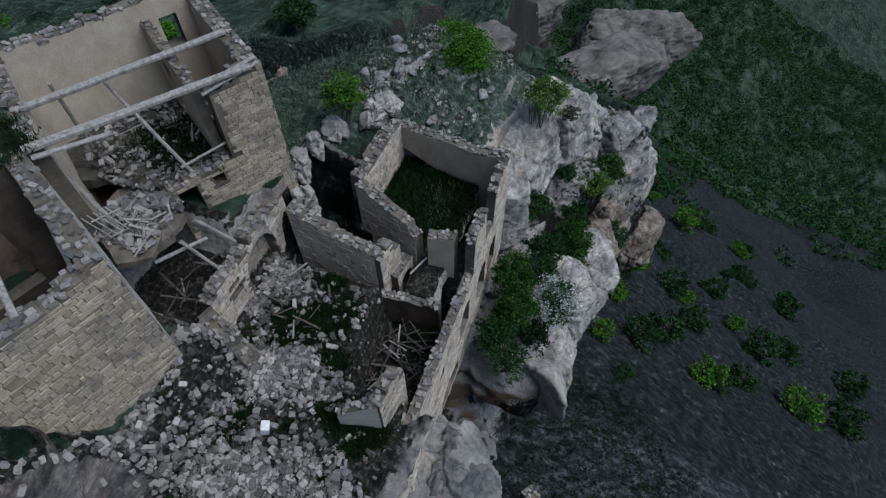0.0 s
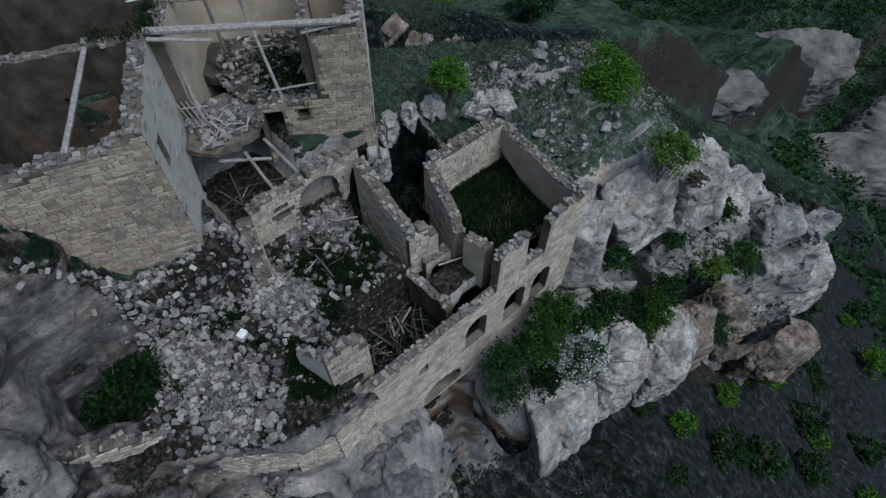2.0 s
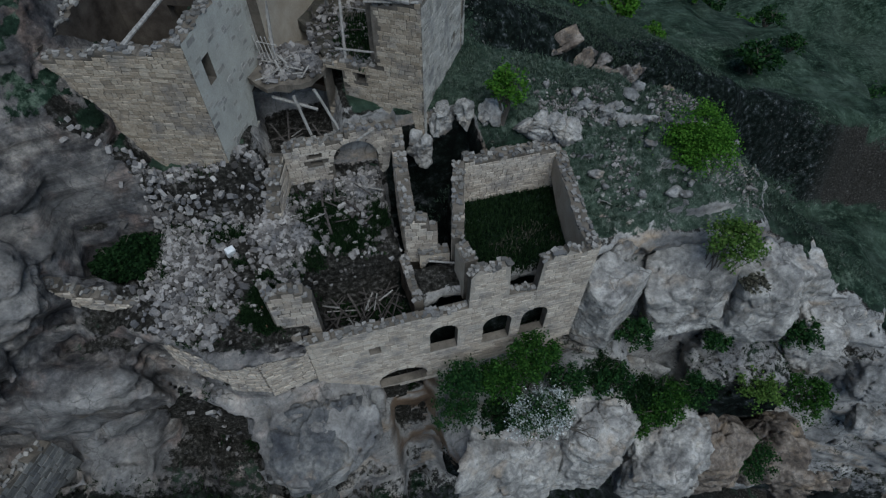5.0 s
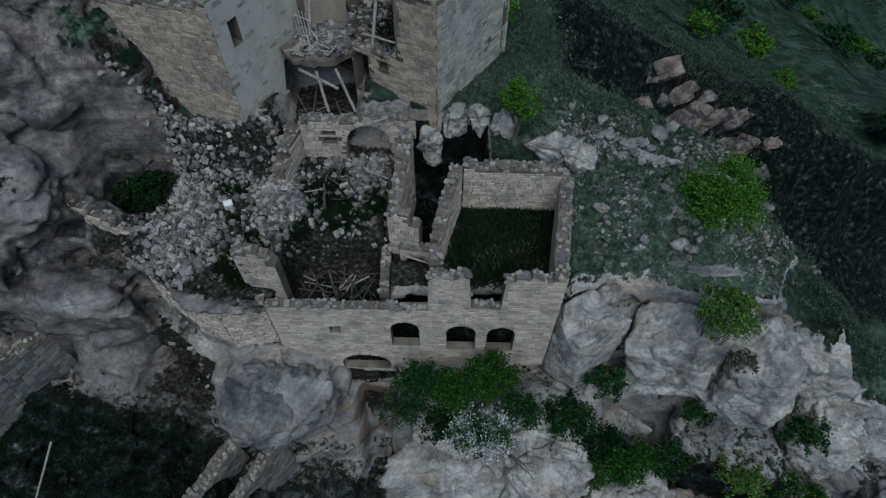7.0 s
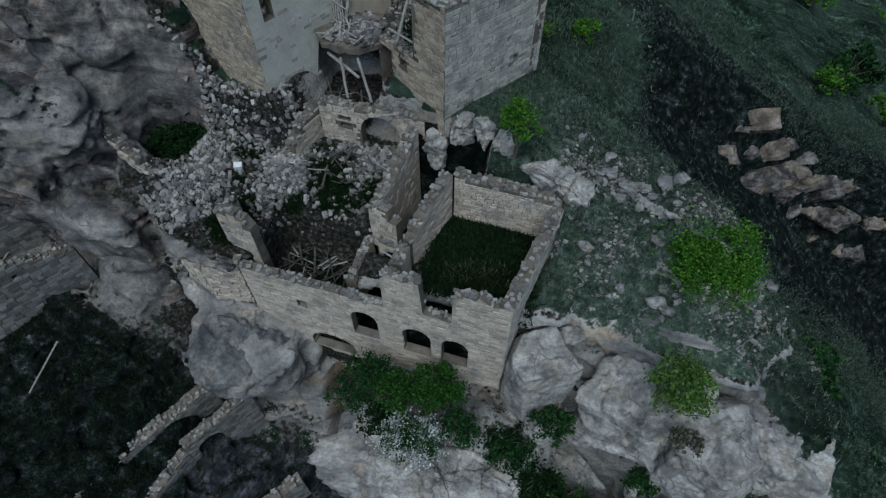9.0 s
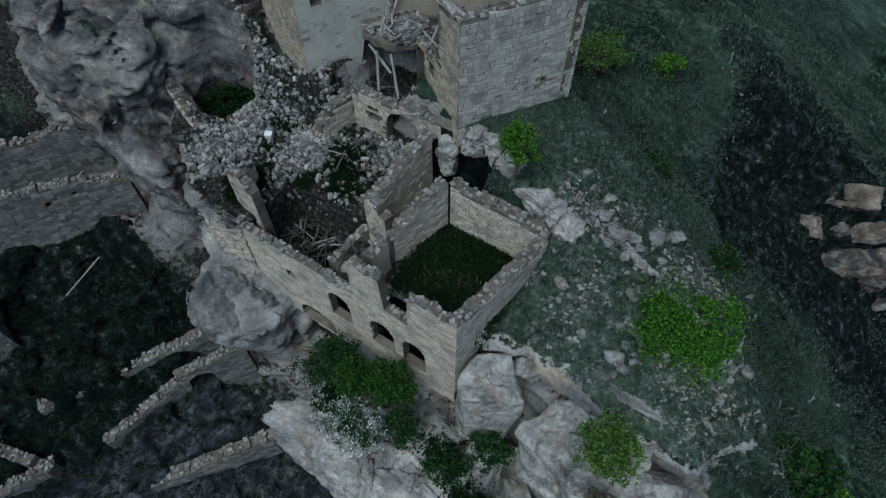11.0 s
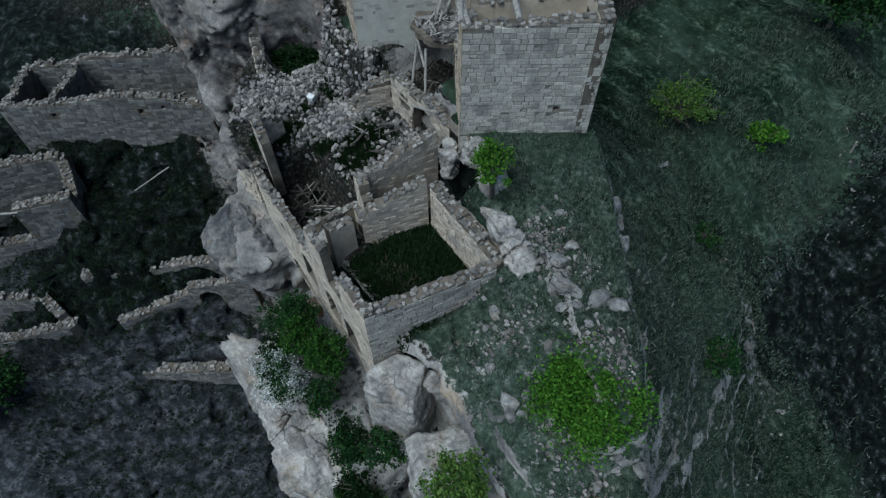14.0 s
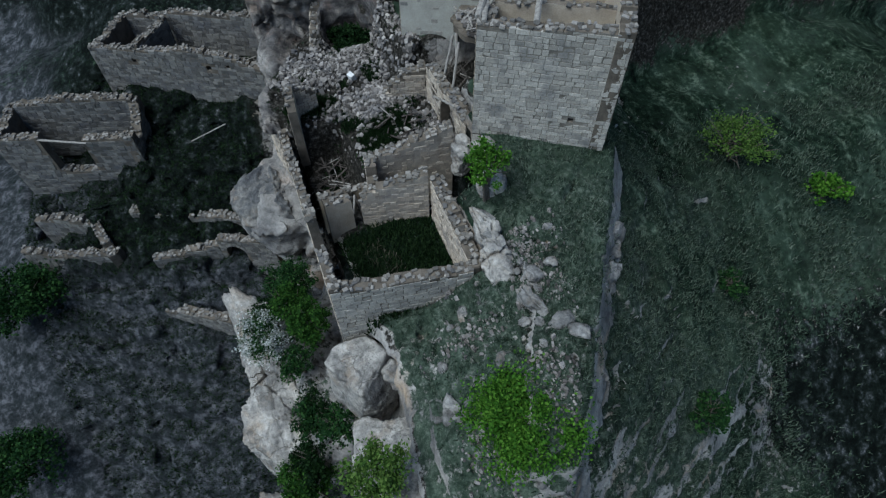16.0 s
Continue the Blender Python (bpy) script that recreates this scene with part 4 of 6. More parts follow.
wall(ruin, (0, 0.3), (12.25, -0.27), [(0, -0.6), (2.5, -2.6), (5, -2.9), (9, -2.4), (12.3, -1.6)],
     [(0, 3.2), (1.5, 3.15), (4.8, 3.1), (6.85, 3.15), (6.88, 5.3), (7.2, 5.75), (7.7, 5.4), (8.1, 5.65), (8.5, 5.3), (8.62, 3.4), (9.85, 3.3), (9.9, 5.3), (10.3, 5.6), (10.9, 5.75), (11.5, 5.45), (12.263, 5.75)],
     0.42, [("arch", 5.15, 6.42, -0.05, 2.15), ("arch", 7.6, 8.93, -0.35, 1.93), ("arch", 9.43, 10.66, -0.35, 1.85), ("rect", 2.45, 2.95, 1.05, 1.65), ("arch", 2.6, 4.95, -2.55, -1.05)],
     M_PALE, M_FACE, M_PLASTER, "f", 0.2, (0.2, 0.5), 0.07, 0.018, 3, 300, "facade", "pale coursed front wall with three arched windows")
wall(ruin, (12.25, -0.27), (13.42, 5.4), [(0, -0.6), (1.5, 1.5), (3, 3.0), (5.7, 4.0)], [(0, 5.65), (1.2, 5.35), (3.0, 5.3), (5.79, 5.25)], 0.55, (), M_GREY, M_CORE, M_PLASTER, "f", 0.2, (0.25, 0.6), 0.08, 0.02, 4, 200)
wall(ruin, (8.5, 5.6), (13.3, 5.35), 2.8, [(0, 5.95), (0.7, 5.55), (1.9, 5.75), (3.2, 5.65), (4.0, 5.5), (4.807, 5.25)], 0.55, (), M_PALE, M_CORE, M_CORE, "f", 0.19, (0.18, 0.45), 0.12, 0.03, 5, 160)
wall(ruin, (7.45, 2.5), (8.45, 5.5), 1.2, [(0, 4.6), (0.35, 4.7), (0.4, 5.2), (1.2, 5.45), (3.16, 6.05)], 0.5, (), M_PALE, M_FACE, M_PLASTER, "fb", 0.2, (0.2, 0.45), 0.1, 0.02, 6, 120, skip=0.3)
wall(ruin, (5.72, 3.75), (6.25, 7.7), 1.2, [(0, 5.2), (1.6, 5.6), (3.985, 6.3)], 0.55, (), M_PALE, M_FACE, M_PLASTER, "fb", 0.2, (0.2, 0.45), 0.12, 0.02, 7, 120, skip=0.5)
wall(ruin, (5.12, 3.55), (6.5, 3.2), 2.4, [(0, 5.15), (0.5, 5.4), (1.0, 5.3), (1.08, 4.75), (1.424, 4.6)], 0.5, (), M_PALE, M_CORE, M_PLASTER, "f", 0.22, (0.25, 0.5), 0.06, 0.02, 8, 80)
wall(ruin, (6.92, 2.1), (6.92, 0.9), 2.4, [(0, 4.9), (1.2, 5.15)], 0.55, (), M_PALE, M_PLASTER, M_PLASTER, "", 0.2, (0.2, 0.4), 0.06, 0.02, 9, 0)
wall(ruin, (5.6, 3.05), (6.95, 2.85), 1.2, [(0, 3.35), (1.36, 3.3)], 0.45, [("arch", 0.25, 1.15, 1.25, 2.95)], M_PALE, M_PLASTER, M_PLASTER, "", 0.2, (0.2, 0.4), 0.04, 0.02, 10, 0)
wall(ruin, (-0.85, 1.25), (0.8, 0.98), 1.4, [(0, 5.6), (0.5, 5.85), (1.1, 5.7), (1.45, 5.55), (1.672, 5.2)], 0.45, (), M_PALE, M_CORE, M_GREYPLASTER, "f", 0.2, (0.25, 0.5), 0.06, 0.02, 11, 100)
wall(ruin, (-1.25, 2.75), (-0.9, 1.3), 2.0, [(0, 4.7), (0.7, 5.25), (1.49, 5.6)], 0.4, (), M_PALE, M_GREYPLASTER, M_CORE, "b", 0.2, (0.25, 0.5), 0.05, 0.02, 17, 40)
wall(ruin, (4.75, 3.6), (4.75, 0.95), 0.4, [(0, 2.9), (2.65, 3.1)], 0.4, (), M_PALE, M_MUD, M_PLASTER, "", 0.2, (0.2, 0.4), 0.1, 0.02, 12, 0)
# niche wall behind the yard
wall(ruin, (0.9, 8.55), (6.4, 8.3), 3.0, [(0, 5.9), (0.8, 6.2), (2.2, 6.05), (3.2, 6.35), (4.4, 6.2), (5.5, 6.3)], 0.55,
     [("arch", 2.15, 4.25, 3.3, 5.85), ("rect", 1.1, 1.65, 5.25, 5.5), ("rect", 1.1, 1.65, 4.8, 5.05)], M_PALE, M_CORE, M_CORE, "f", 0.2, (0.2, 0.45), 0.14, 0.025, 13, 160, "niche_wall", "rubble wall with an arched niche and two slots")
wall(ruin, (0.1, 6.3), (0.9, 8.55), 3.2, [(0, 4.2), (1.0, 5.3), (2.38, 5.9)], 0.6, (), M_PALE, M_CORE, M_CORE, "fb", 0.2, (0.2, 0.45), 0.14, 0.03, 14, 60)

# ---------------------------------------------------------------- terrace walls in front of the yard
terrace = empty_thing("terrace_wall", (-4.0, 1.5, 0.0), "dry-stone terrace wall on the cliff edge holding up rubble", "stone wall")
for k, (p, q, b0, t0, t1) in enumerate((((-6.05, 3.8), (-6.0, 3.1), 1.6, 3.7, 3.5), ((-6.0, 3.1), (-5.1, 1.9), 1.4, 3.5, 3.4), ((-5.1, 1.9), (-3.45, 0.65), 1.0, 3.4, 3.35), ((-3.45, 0.65), (-1.9, 0.02), 0.6, 3.35, 3.2), ((-1.9, 0.02), (0.02, 0.27), 0.2, 3.2, 3.35), ((-11.4, 5.75), (-6.05, 3.8), 2.2, 5.7, 3.75))):
    ln = math.dist(p, q)
    wall(terrace, p, q, b0, [(0, t0), (ln / 2, (t0 + t1) / 2 - 0.15), (ln, t1)], 0.55, (), M_PALE, M_CORE, M_CORE, "f", 0.16, (0.14, 0.42), 0.2, 0.07, 20 + k, 140)

# ---------------------------------------------------------------- the tall house
house = empty_thing("stone_house", (-1.3, 8.1, 5.0), "tall roofless stone house with a grey plastered side", "house")
HC, HJ = Vector((-1.3, 8.1)), Vector((1.1, 12.4))
dr, df = Vector((0.487, 0.873)), Vector((0.93, -0.37))
HW = HC - df * 6.2
sl = (HJ - HC).length
wall(house, HW, HC, [(0, 8.2), (2.4, 6.2), (4.5, 4.6), (6.2, 3.8)], [(0, 11.2), (1.9, 11.3), (3.2, 11.75), (4.4, 11.5), (6.2, 12.1)], 0.6, (), M_TAN, M_CORE, M_SHADED_PLASTER, "f", 0.155, (0.15, 0.46), 0.1, 0.028, 31, 300, "front_wall", "coursed tan stone front wall")
wall(house, HC, HJ, [(0, 3.8), (3.0, 4.4), (3.2, 7.6), (sl, 8.0)], [(0, 12.1), (2.0, 12.2), (sl, 12.4)], 0.6, [("rect", 0.75, 1.3, 9.8, 10.95)], M_GREY, M_GREYPLASTER, M_SHADED_PLASTER, "f", 0.2, (0.25, 0.6), 0.1, 0.008, 32, 200, "side_wall", "grey plastered side wall with a small window", skip=0.75)
wall(house, HJ - df * 6.5, HJ, 7.5, [(0, 12.0), (2, 12.3), (4.5, 12.2), (6.5, 12.35)], 0.5, [("rect", 3.0, 4.6, 8.0, 10.6)], M_PALE, M_SHADED_PLASTER, M_SHADED_PLASTER, "", 0.2, (0.2, 0.4), 0.1, 0.02, 33, 0, cap=0.7)
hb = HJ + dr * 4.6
wall(house, hb - df * 6.5, hb, 7.5, [(0, 12.6), (4.6, 12.7), (6.5, 12.9)], 0.5, [("rect", 5.15, 6.25, 11.25, 12.4)], M_PALE, M_SHADED_PLASTER, M_SHADED_PLASTER, "", 0.2, (0.2, 0.4), 0.1, 0.02, 34, 0)
wall(house, HW + dr * 9.6, HW, 7.5, [(0, 12.4), (9.6, 11.3)], 0.5, (), M_PALE, M_CORE, M_SHADED_PLASTER, "", 0.2, (0.2, 0.4), 0.1, 0.02, 35, 0)
slab(house, [tuple(HC - df * 0.4 + dr * 0.3), tuple(HJ - df * 0.4), tuple(hb - df * 0.3), tuple(hb - df * 6.3), tuple(HW + dr * 0.4)], 7.3, 0.3, M_MUD, "floor", 5, 0.08)
for k in range(3):
    q = hb - df * (0.3 + 0.5 * k)
    beam(house, (*q, 11.25), (*q, 12.4), 0.07, 0.06, M_WHITE, "window_bar", 6 + k)
for k in range(4):
    beam(house, (*(hb - df * 1.33), 11.28 + 0.36 * k), (*(hb - df * 0.27), 11.28 + 0.36 * k), 0.06, 0.06, M_WHITE, "window_bar", 9 + k)
beam(house, (*(HC - df * 2.4 + dr * 0.3), 11.75), (*(HJ - df * 2.0), 12.3), 0.2, 0.16, M_WOOD, "beam", 3)
beam(house, (*(HC - df * 1.2 + dr * 1.4), 9.3), (*(HC - df * 0.6 + dr * 3.6), 11.1), 0.16, 0.14, M_WOOD, "beam", 4)

# ---------------------------------------------------------------- the tower house
tower = empty_thing("tower_house", (7.4, 8.1, 7.0), "roofless square stone house with fallen floors and bare roof beams", "house")
T0, T1, TJ = Vector((7.4, 8.1)), Vector((10.85, 12.75)), Vector((1.1, 12.4))
tr_ = (T1 - T0).normalized()
tf = (T0 - TJ).normalized()
TK = TJ + tr_ * 5.79
fl, rl = (T0 - TJ).length, (T1 - T0).length
wall(tower, T0, T1, [(0, 5.6), (rl, 4.2)], [(0, 12.0), (1.8, 12.1), (3.6, 12.25), (rl, 12.45)], 0.6, [("rect", 4.05, 4.28, 8.1, 8.32)], M_GREY, M_JOINT, M_PLASTER, "f", 0.21, (0.2, 0.55), 0.05, 0.016, 41, 300, "side_wall", "coursed grey stone wall with one putlog hole")
s_at = lambda x: (x - TJ.x) / tf.x
wall(tower, TJ + tf * 2.9, T0, [(0, 4.6), (fl - 2.9, 5.2)], [(0, 8.6), (1.3, 8.75), (2.6, 8.7), (2.66, 11.7), (3.6, 11.95), (fl - 2.9, 12.05)], 0.6,
     [("rect", s_at(3.62) - 2.9, s_at(4.3) - 2.9, 6.3, 8.35), ("rect", s_at(4.85) - 2.9, s_at(5.2) - 2.9, 7.9, 8.4)], M_TAN, M_CORE, M_PLASTER, "f", 0.165, (0.16, 0.5), 0.06, 0.024, 42, 300, "front_wall", "tan stone front with a dark doorway")
wall(tower, T1, TK, 6.5, [(0, 12.5), (2, 12.7), (5, 12.5), (fl, 12.7)], 0.6, [("rect", 1.2, 1.9, 10.6, 11.9)], M_PALE, M_CORE, M_PLASTER, "", 0.2, (0.2, 0.4), 0.1, 0.02, 43, 0)
wall(tower, TK, TJ, 6.5, [(0, 12.6), (5.79, 12.35)], 0.5, (), M_PALE, M_PLASTER, M_PLASTER, "", 0.2, (0.2, 0.4), 0.1, 0.02, 44, 0)
pa = T0 - tf * 2.2
wall(tower, pa + tr_ * 0.5, pa + tr_ * 5.3, 8.0, [(0, 11.8), (2.0, 11.95), (4.8, 12.0)], 0.35, [("rect", 2.6, 3.4, 9.0, 11.2)], M_PALE, M_PLASTER, M_PLASTER, "", 0.2, (0.2, 0.4), 0.06, 0.02, 45, 0, cap=0.5)
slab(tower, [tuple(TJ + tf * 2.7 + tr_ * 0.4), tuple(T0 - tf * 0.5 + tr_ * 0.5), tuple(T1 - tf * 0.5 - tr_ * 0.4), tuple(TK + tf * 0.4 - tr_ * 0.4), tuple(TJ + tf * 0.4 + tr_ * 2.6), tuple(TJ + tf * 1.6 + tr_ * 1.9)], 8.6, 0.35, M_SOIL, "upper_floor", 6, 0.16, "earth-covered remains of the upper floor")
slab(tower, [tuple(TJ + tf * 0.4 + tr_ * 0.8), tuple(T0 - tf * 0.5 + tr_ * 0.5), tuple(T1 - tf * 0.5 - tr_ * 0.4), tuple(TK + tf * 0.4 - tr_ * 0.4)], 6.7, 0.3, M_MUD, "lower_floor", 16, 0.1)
slab(tower, [(0.35, 10.9), (1.0, 10.0), (1.9, 9.7), (2.8, 9.9), (3.5, 10.45), (4.1, 11.2), (3.4, 13.0), (1.3, 12.6)], 8.4, 0.28, M_CORE, "broken_platform", 7, 0.1, "broken clay floor covered in debris")
up = lambda v, z: (v.x, v.y, z)
beam(tower, up(TJ + tf * 0.0, 12.45), up(TJ + tf * 7.2, 12.1), 0.30, 0.26, M_WOOD, "roof_beam", 11, "bleached log")
beam(tower, up(TJ + tf * 0.1 - tr_ * 0.25, 12.3), up(TJ + tf * 2.3 - tr_ * 0.3, 12.05), 0.2, 0.14, M_WOOD, "roof_beam", 12)
beam(tower, up(TJ + tr_ * 2.2 + tf * 0.1, 12.35), up(TJ + tr_ * 2.2 + tf * 7.3, 12.25), 0.27, 0.24, M_WOOD, "roof_beam", 13, "bleached log")
beam(tower, up(T0 - tf * 2.2 + tr_ * 0.1, 12.0), up(T0 - tf * 0.1 + tr_ * 0.25, 12.2), 0.22, 0.12, M_WOOD, "lintel_board", 14)
beam(tower, up(T0 - tf * 2.3 - tr_ * 0.05, 11.85), up(T0 - tf * 0.1 + tr_ * 0.05, 12.1), 0.2, 0.1, M_WOOD, "lintel_board", 15)
for k, (p, q, w) in enumerate((((4.55, 10.35, 8.7), (5.1, 13.0, 12.1), 0.14), ((1.6, 11.6, 8.6), (2.0, 13.4, 12.2), 0.16), ((4.2, 10.4, 9.35), (5.7, 9.4, 9.5), 0.10), ((2.0, 14.3, 8.9), (2.6, 13.9, 12.4), 0.14), ((4.6, 14.8, 8.8), (4.2, 14.2, 12.2), 0.15), ((3.4, 15.6, 8.8), (3.1, 14.9, 12.0), 0.15))):
    beam(tower, p, q, w, None, M_WOOD, "post", 60 + k)

# fallen stone and slabs on the broken floors
def debris(name, label, poly_at, n, big, seed, material=None):
    r = random.Random(seed)
    items = []
    for k in range(n):
        x, y, z = poly_at(r)
        s = 0.05 + big * r.random() ** 2.2
        items.append((r.choice(CHUNKS[M_BLOCK]), Matrix.Translation((x, y, z + s * 0.25)) @ Euler((r.uniform(-.5, .5), r.uniform(-.5, .5), r.uniform(-3, 3))).to_matrix().to_4x4() @ Matrix.Diagonal((s * r.uniform(1, 2.2), s, s * r.uniform(0.3, 0.8), 1))))
    return joined(name, items, material or M_RUBBLE, None, label, "rubble", "stuff")


def on_upper(r):
    u, v = r.uniform(1.0, 7.2), r.uniform(0.5, 5.2)
    u = max(u, 2.9 - 0.8 * v)
    q = TJ + tf * u + tr_ * v
    return q.x, q.y, 8.65


def on_platform(r):
    u, v = r.uniform(0.0, 1.0), r.uniform(0.0, 1.0)
    return 0.9 + 2.5 * u, 10.2 + 2.2 * v - 0.1 * u + 0.5 * (1 - u) * v, 8.46


def in_house(r):
    q = HC - df * r.uniform(0.6, 5.8) + dr * r.uniform(0.6, 4.4)
    return q.x, q.y, 7.35


debris("floor_debris", "grey stones and plaster fallen on the upper floor", on_upper, 900, 0.15, 91)
debris("platform_debris", "grey slabs and broken stone heaped on the platform", on_platform, 520, 0.2, 92)
debris("house_debris", "dark stones fallen inside the tall house", in_house, 320, 0.16, 93)

# ---------------------------------------------------------------- lower ruins
low_house = empty_thing("low_ruin", (-15.0, -2.5, -5.0), "long roofless grey stone ruin on the slope below", "ruin")
wall(low_house, (-19.2, -10.0), (-11.6, 1.4), -7.5, [(0, -0.3), (4.0, -0.1), (7.5, 0.25), (10.5, 0.2), (13.7, -1.0)], 0.6, [("rect", 9.0, 9.35, -1.2, -0.8), ("rect", 10.6, 10.85, -0.9, -0.6), ("rect", 3.2, 3.5, -1.2, -0.9)], M_OLD, M_CORE, M_CORE, "f", 0.24, (0.25, 0.6), 0.16, 0.03, 71, 260)
wall(low_house, (-23.0, -7.6), (-19.2, -10.0), -7.5, [(0, -0.5), (4.49, -0.3)], 0.6, (), M_OLD, M_CORE, M_CORE, "f", 0.24, (0.25, 0.6), 0.16, 0.03, 72, 60)
wall(low_house, (-23.0, -7.6), (-15.5, 3.5), -4.5, [(0, -0.5), (6.0, 0.3), (13.4, 0.6)], 0.6, (), M_OLD, M_CORE, M_CORE, "f", 0.24, (0.25, 0.6), 0.2, 0.03, 83, 60)
wall(low_house, (-17.0, -6.6), (-20.3, -4.2), -4.5, [(0, 0.2), (1.5, 0.0), (4.08, 0.1)], 0.5, (), M_OLD, M_CORE, M_CORE, "f", 0.24, (0.25, 0.6), 0.2, 0.03, 84, 40)
sq_ruin = empty_thing("square_ruin", (-15.0, -12.0, -5.0), "small square roofless grey stone ruin with a doorway gap", "ruin")
wall(sq_ruin, (-15.7, -18.2), (-12.1, -9.0), -9.0, [(0, -3.4), (3.3, -3.4), (3.35, -6.6), (6.2, -6.6), (6.25, -3.6), (9.87, -3.5)], 0.7, (), M_OLD, M_CORE, M_CORE, "f", 0.24, (0.25, 0.6), 0.12, 0.03, 73, 160)
wall(sq_ruin, (-12.1, -9.0), (-15.0, -8.0), -8.0, [(0, -3.5), (1.2, -4.6), (3.06, -2.9)], 0.7, (), M_OLD, M_CORE, M_CORE, "f", 0.24, (0.25, 0.6), 0.2, 0.03, 74, 80)
wall(sq_ruin, (-18.7, -17.2), (-15.2, -8.1), -8.0, [(0, -3.2), (4.5, -2.4), (9.74, -2.8)], 0.7, (), M_OLD, M_CORE, M_CORE, "f", 0.24, (0.25, 0.6), 0.2, 0.03, 75, 120)
wall(sq_ruin, (-18.7, -17.2), (-15.7, -18.2), -9.0, [(0, -3.2), (3.16, -3.4)], 0.7, (), M_OLD, M_CORE, M_CORE, "f", 0.24, (0.25, 0.6), 0.2, 0.03, 76, 40)
beam(sq_ruin, (-14.6, -15.2, -3.5), (-12.9, -12.0, -3.6), 0.18, 0.14, M_WOOD, "lintel", 77)
small_ruin = empty_thing("small_ruin", (-7.5, -15.0, -9.0), "stub of a small grey stone ruin", "ruin")
wall(small_ruin, (-9.3, -18.9), (-6.2, -12.5), -13.0, [(0, -8.3), (2.5, -8.7), (4.8, -8.5), (7.1, -8.1)], 0.6, (), M_OLD, M_CORE, M_CORE, "f", 0.24, (0.25, 0.6), 0.2, 0.03, 77, 100)
wall(small_ruin, (-11.2, -17.6), (-8.9, -13.4), -11.5, [(0, -7.6), (2.0, -7.2), (4.79, -7.6)], 0.6, (), M_OLD, M_CORE, M_CORE, "f", 0.24, (0.25, 0.6), 0.2, 0.03, 78, 60)
wall(small_ruin, (-6.2, -12.5), (-9.0, -13.2), -11.0, [(0, -8.1), (2.88, -7.4)], 0.6, (), M_OLD, M_CORE, M_CORE, "f", 0.24, (0.25, 0.6), 0.2, 0.03, 79, 60)
arch_wall = empty_thing("arch_ruin", (-2.5, -4.0, -8.0), "low ruined wall with one stone arch", "ruin")
wall(arch_wall, (-3.2, -5.7), (-0.9, -2.2), -11.0, [(0, -6.6), (2.0, -6.4), (4.18, -5.8)], 0.6, [("arch", 0.45, 1.9, -9.2, -7.1)], M_OLD, M_CORE, M_CORE, "f", 0.22, (0.25, 0.5), 0.12, 0.03, 80, 80)
wall(arch_wall, (-4.6, -10.3), (-3.2, -5.7), -11.0, [(0, -8.2), (4.81, -7.3)], 0.6, (), M_OLD, M_CORE, M_CORE, "f", 0.22, (0.25, 0.5), 0.15, 0.03, 81, 60)
terrace = empty_thing("terrace_wall", (-6.0, -6.0, -8.0), "low dry-stone terrace wall on the slope below", "wall", "terrace walls")
wall(terrace, (-8.6, -11.0), (-3.3, -2.3), -10.0, [(0, -6.9), (4.0, -6.8), (10.19, -6.2)], 0.7, (), M_OLD, M_CORE, M_CORE, "f", 0.22, (0.25, 0.5), 0.15, 0.03, 82, 80)
terrace = empty_thing("terrace_wall", (0.5, -7.5, -10.0), "low dry-stone terrace wall on the slope below", "wall", "terrace walls")
wall(terrace, (-1.9, -10.8), (2.6, -5.0), -12.5, [(0, -10.6), (3.0, -10.2), (7.34, -9.8)], 0.7, (), M_OLD, M_CORE, M_CORE, "f", 0.22, (0.25, 0.5), 0.15, 0.03, 85, 60)


# ---------------------------------------------------------------- boulders
BALLS = {}


def ball(sub):
    if sub not in BALLS:
        bm = bmesh.new()
        bmesh.ops.create_icosphere(bm, subdivisions=sub, radius=1.0)
        BALLS[sub] = (np.array([v.co.normalized()[:] for v in bm.verts]), [tuple(v.index for v in f.verts) for f in bm.faces])
        bm.free()
    return BALLS[sub]


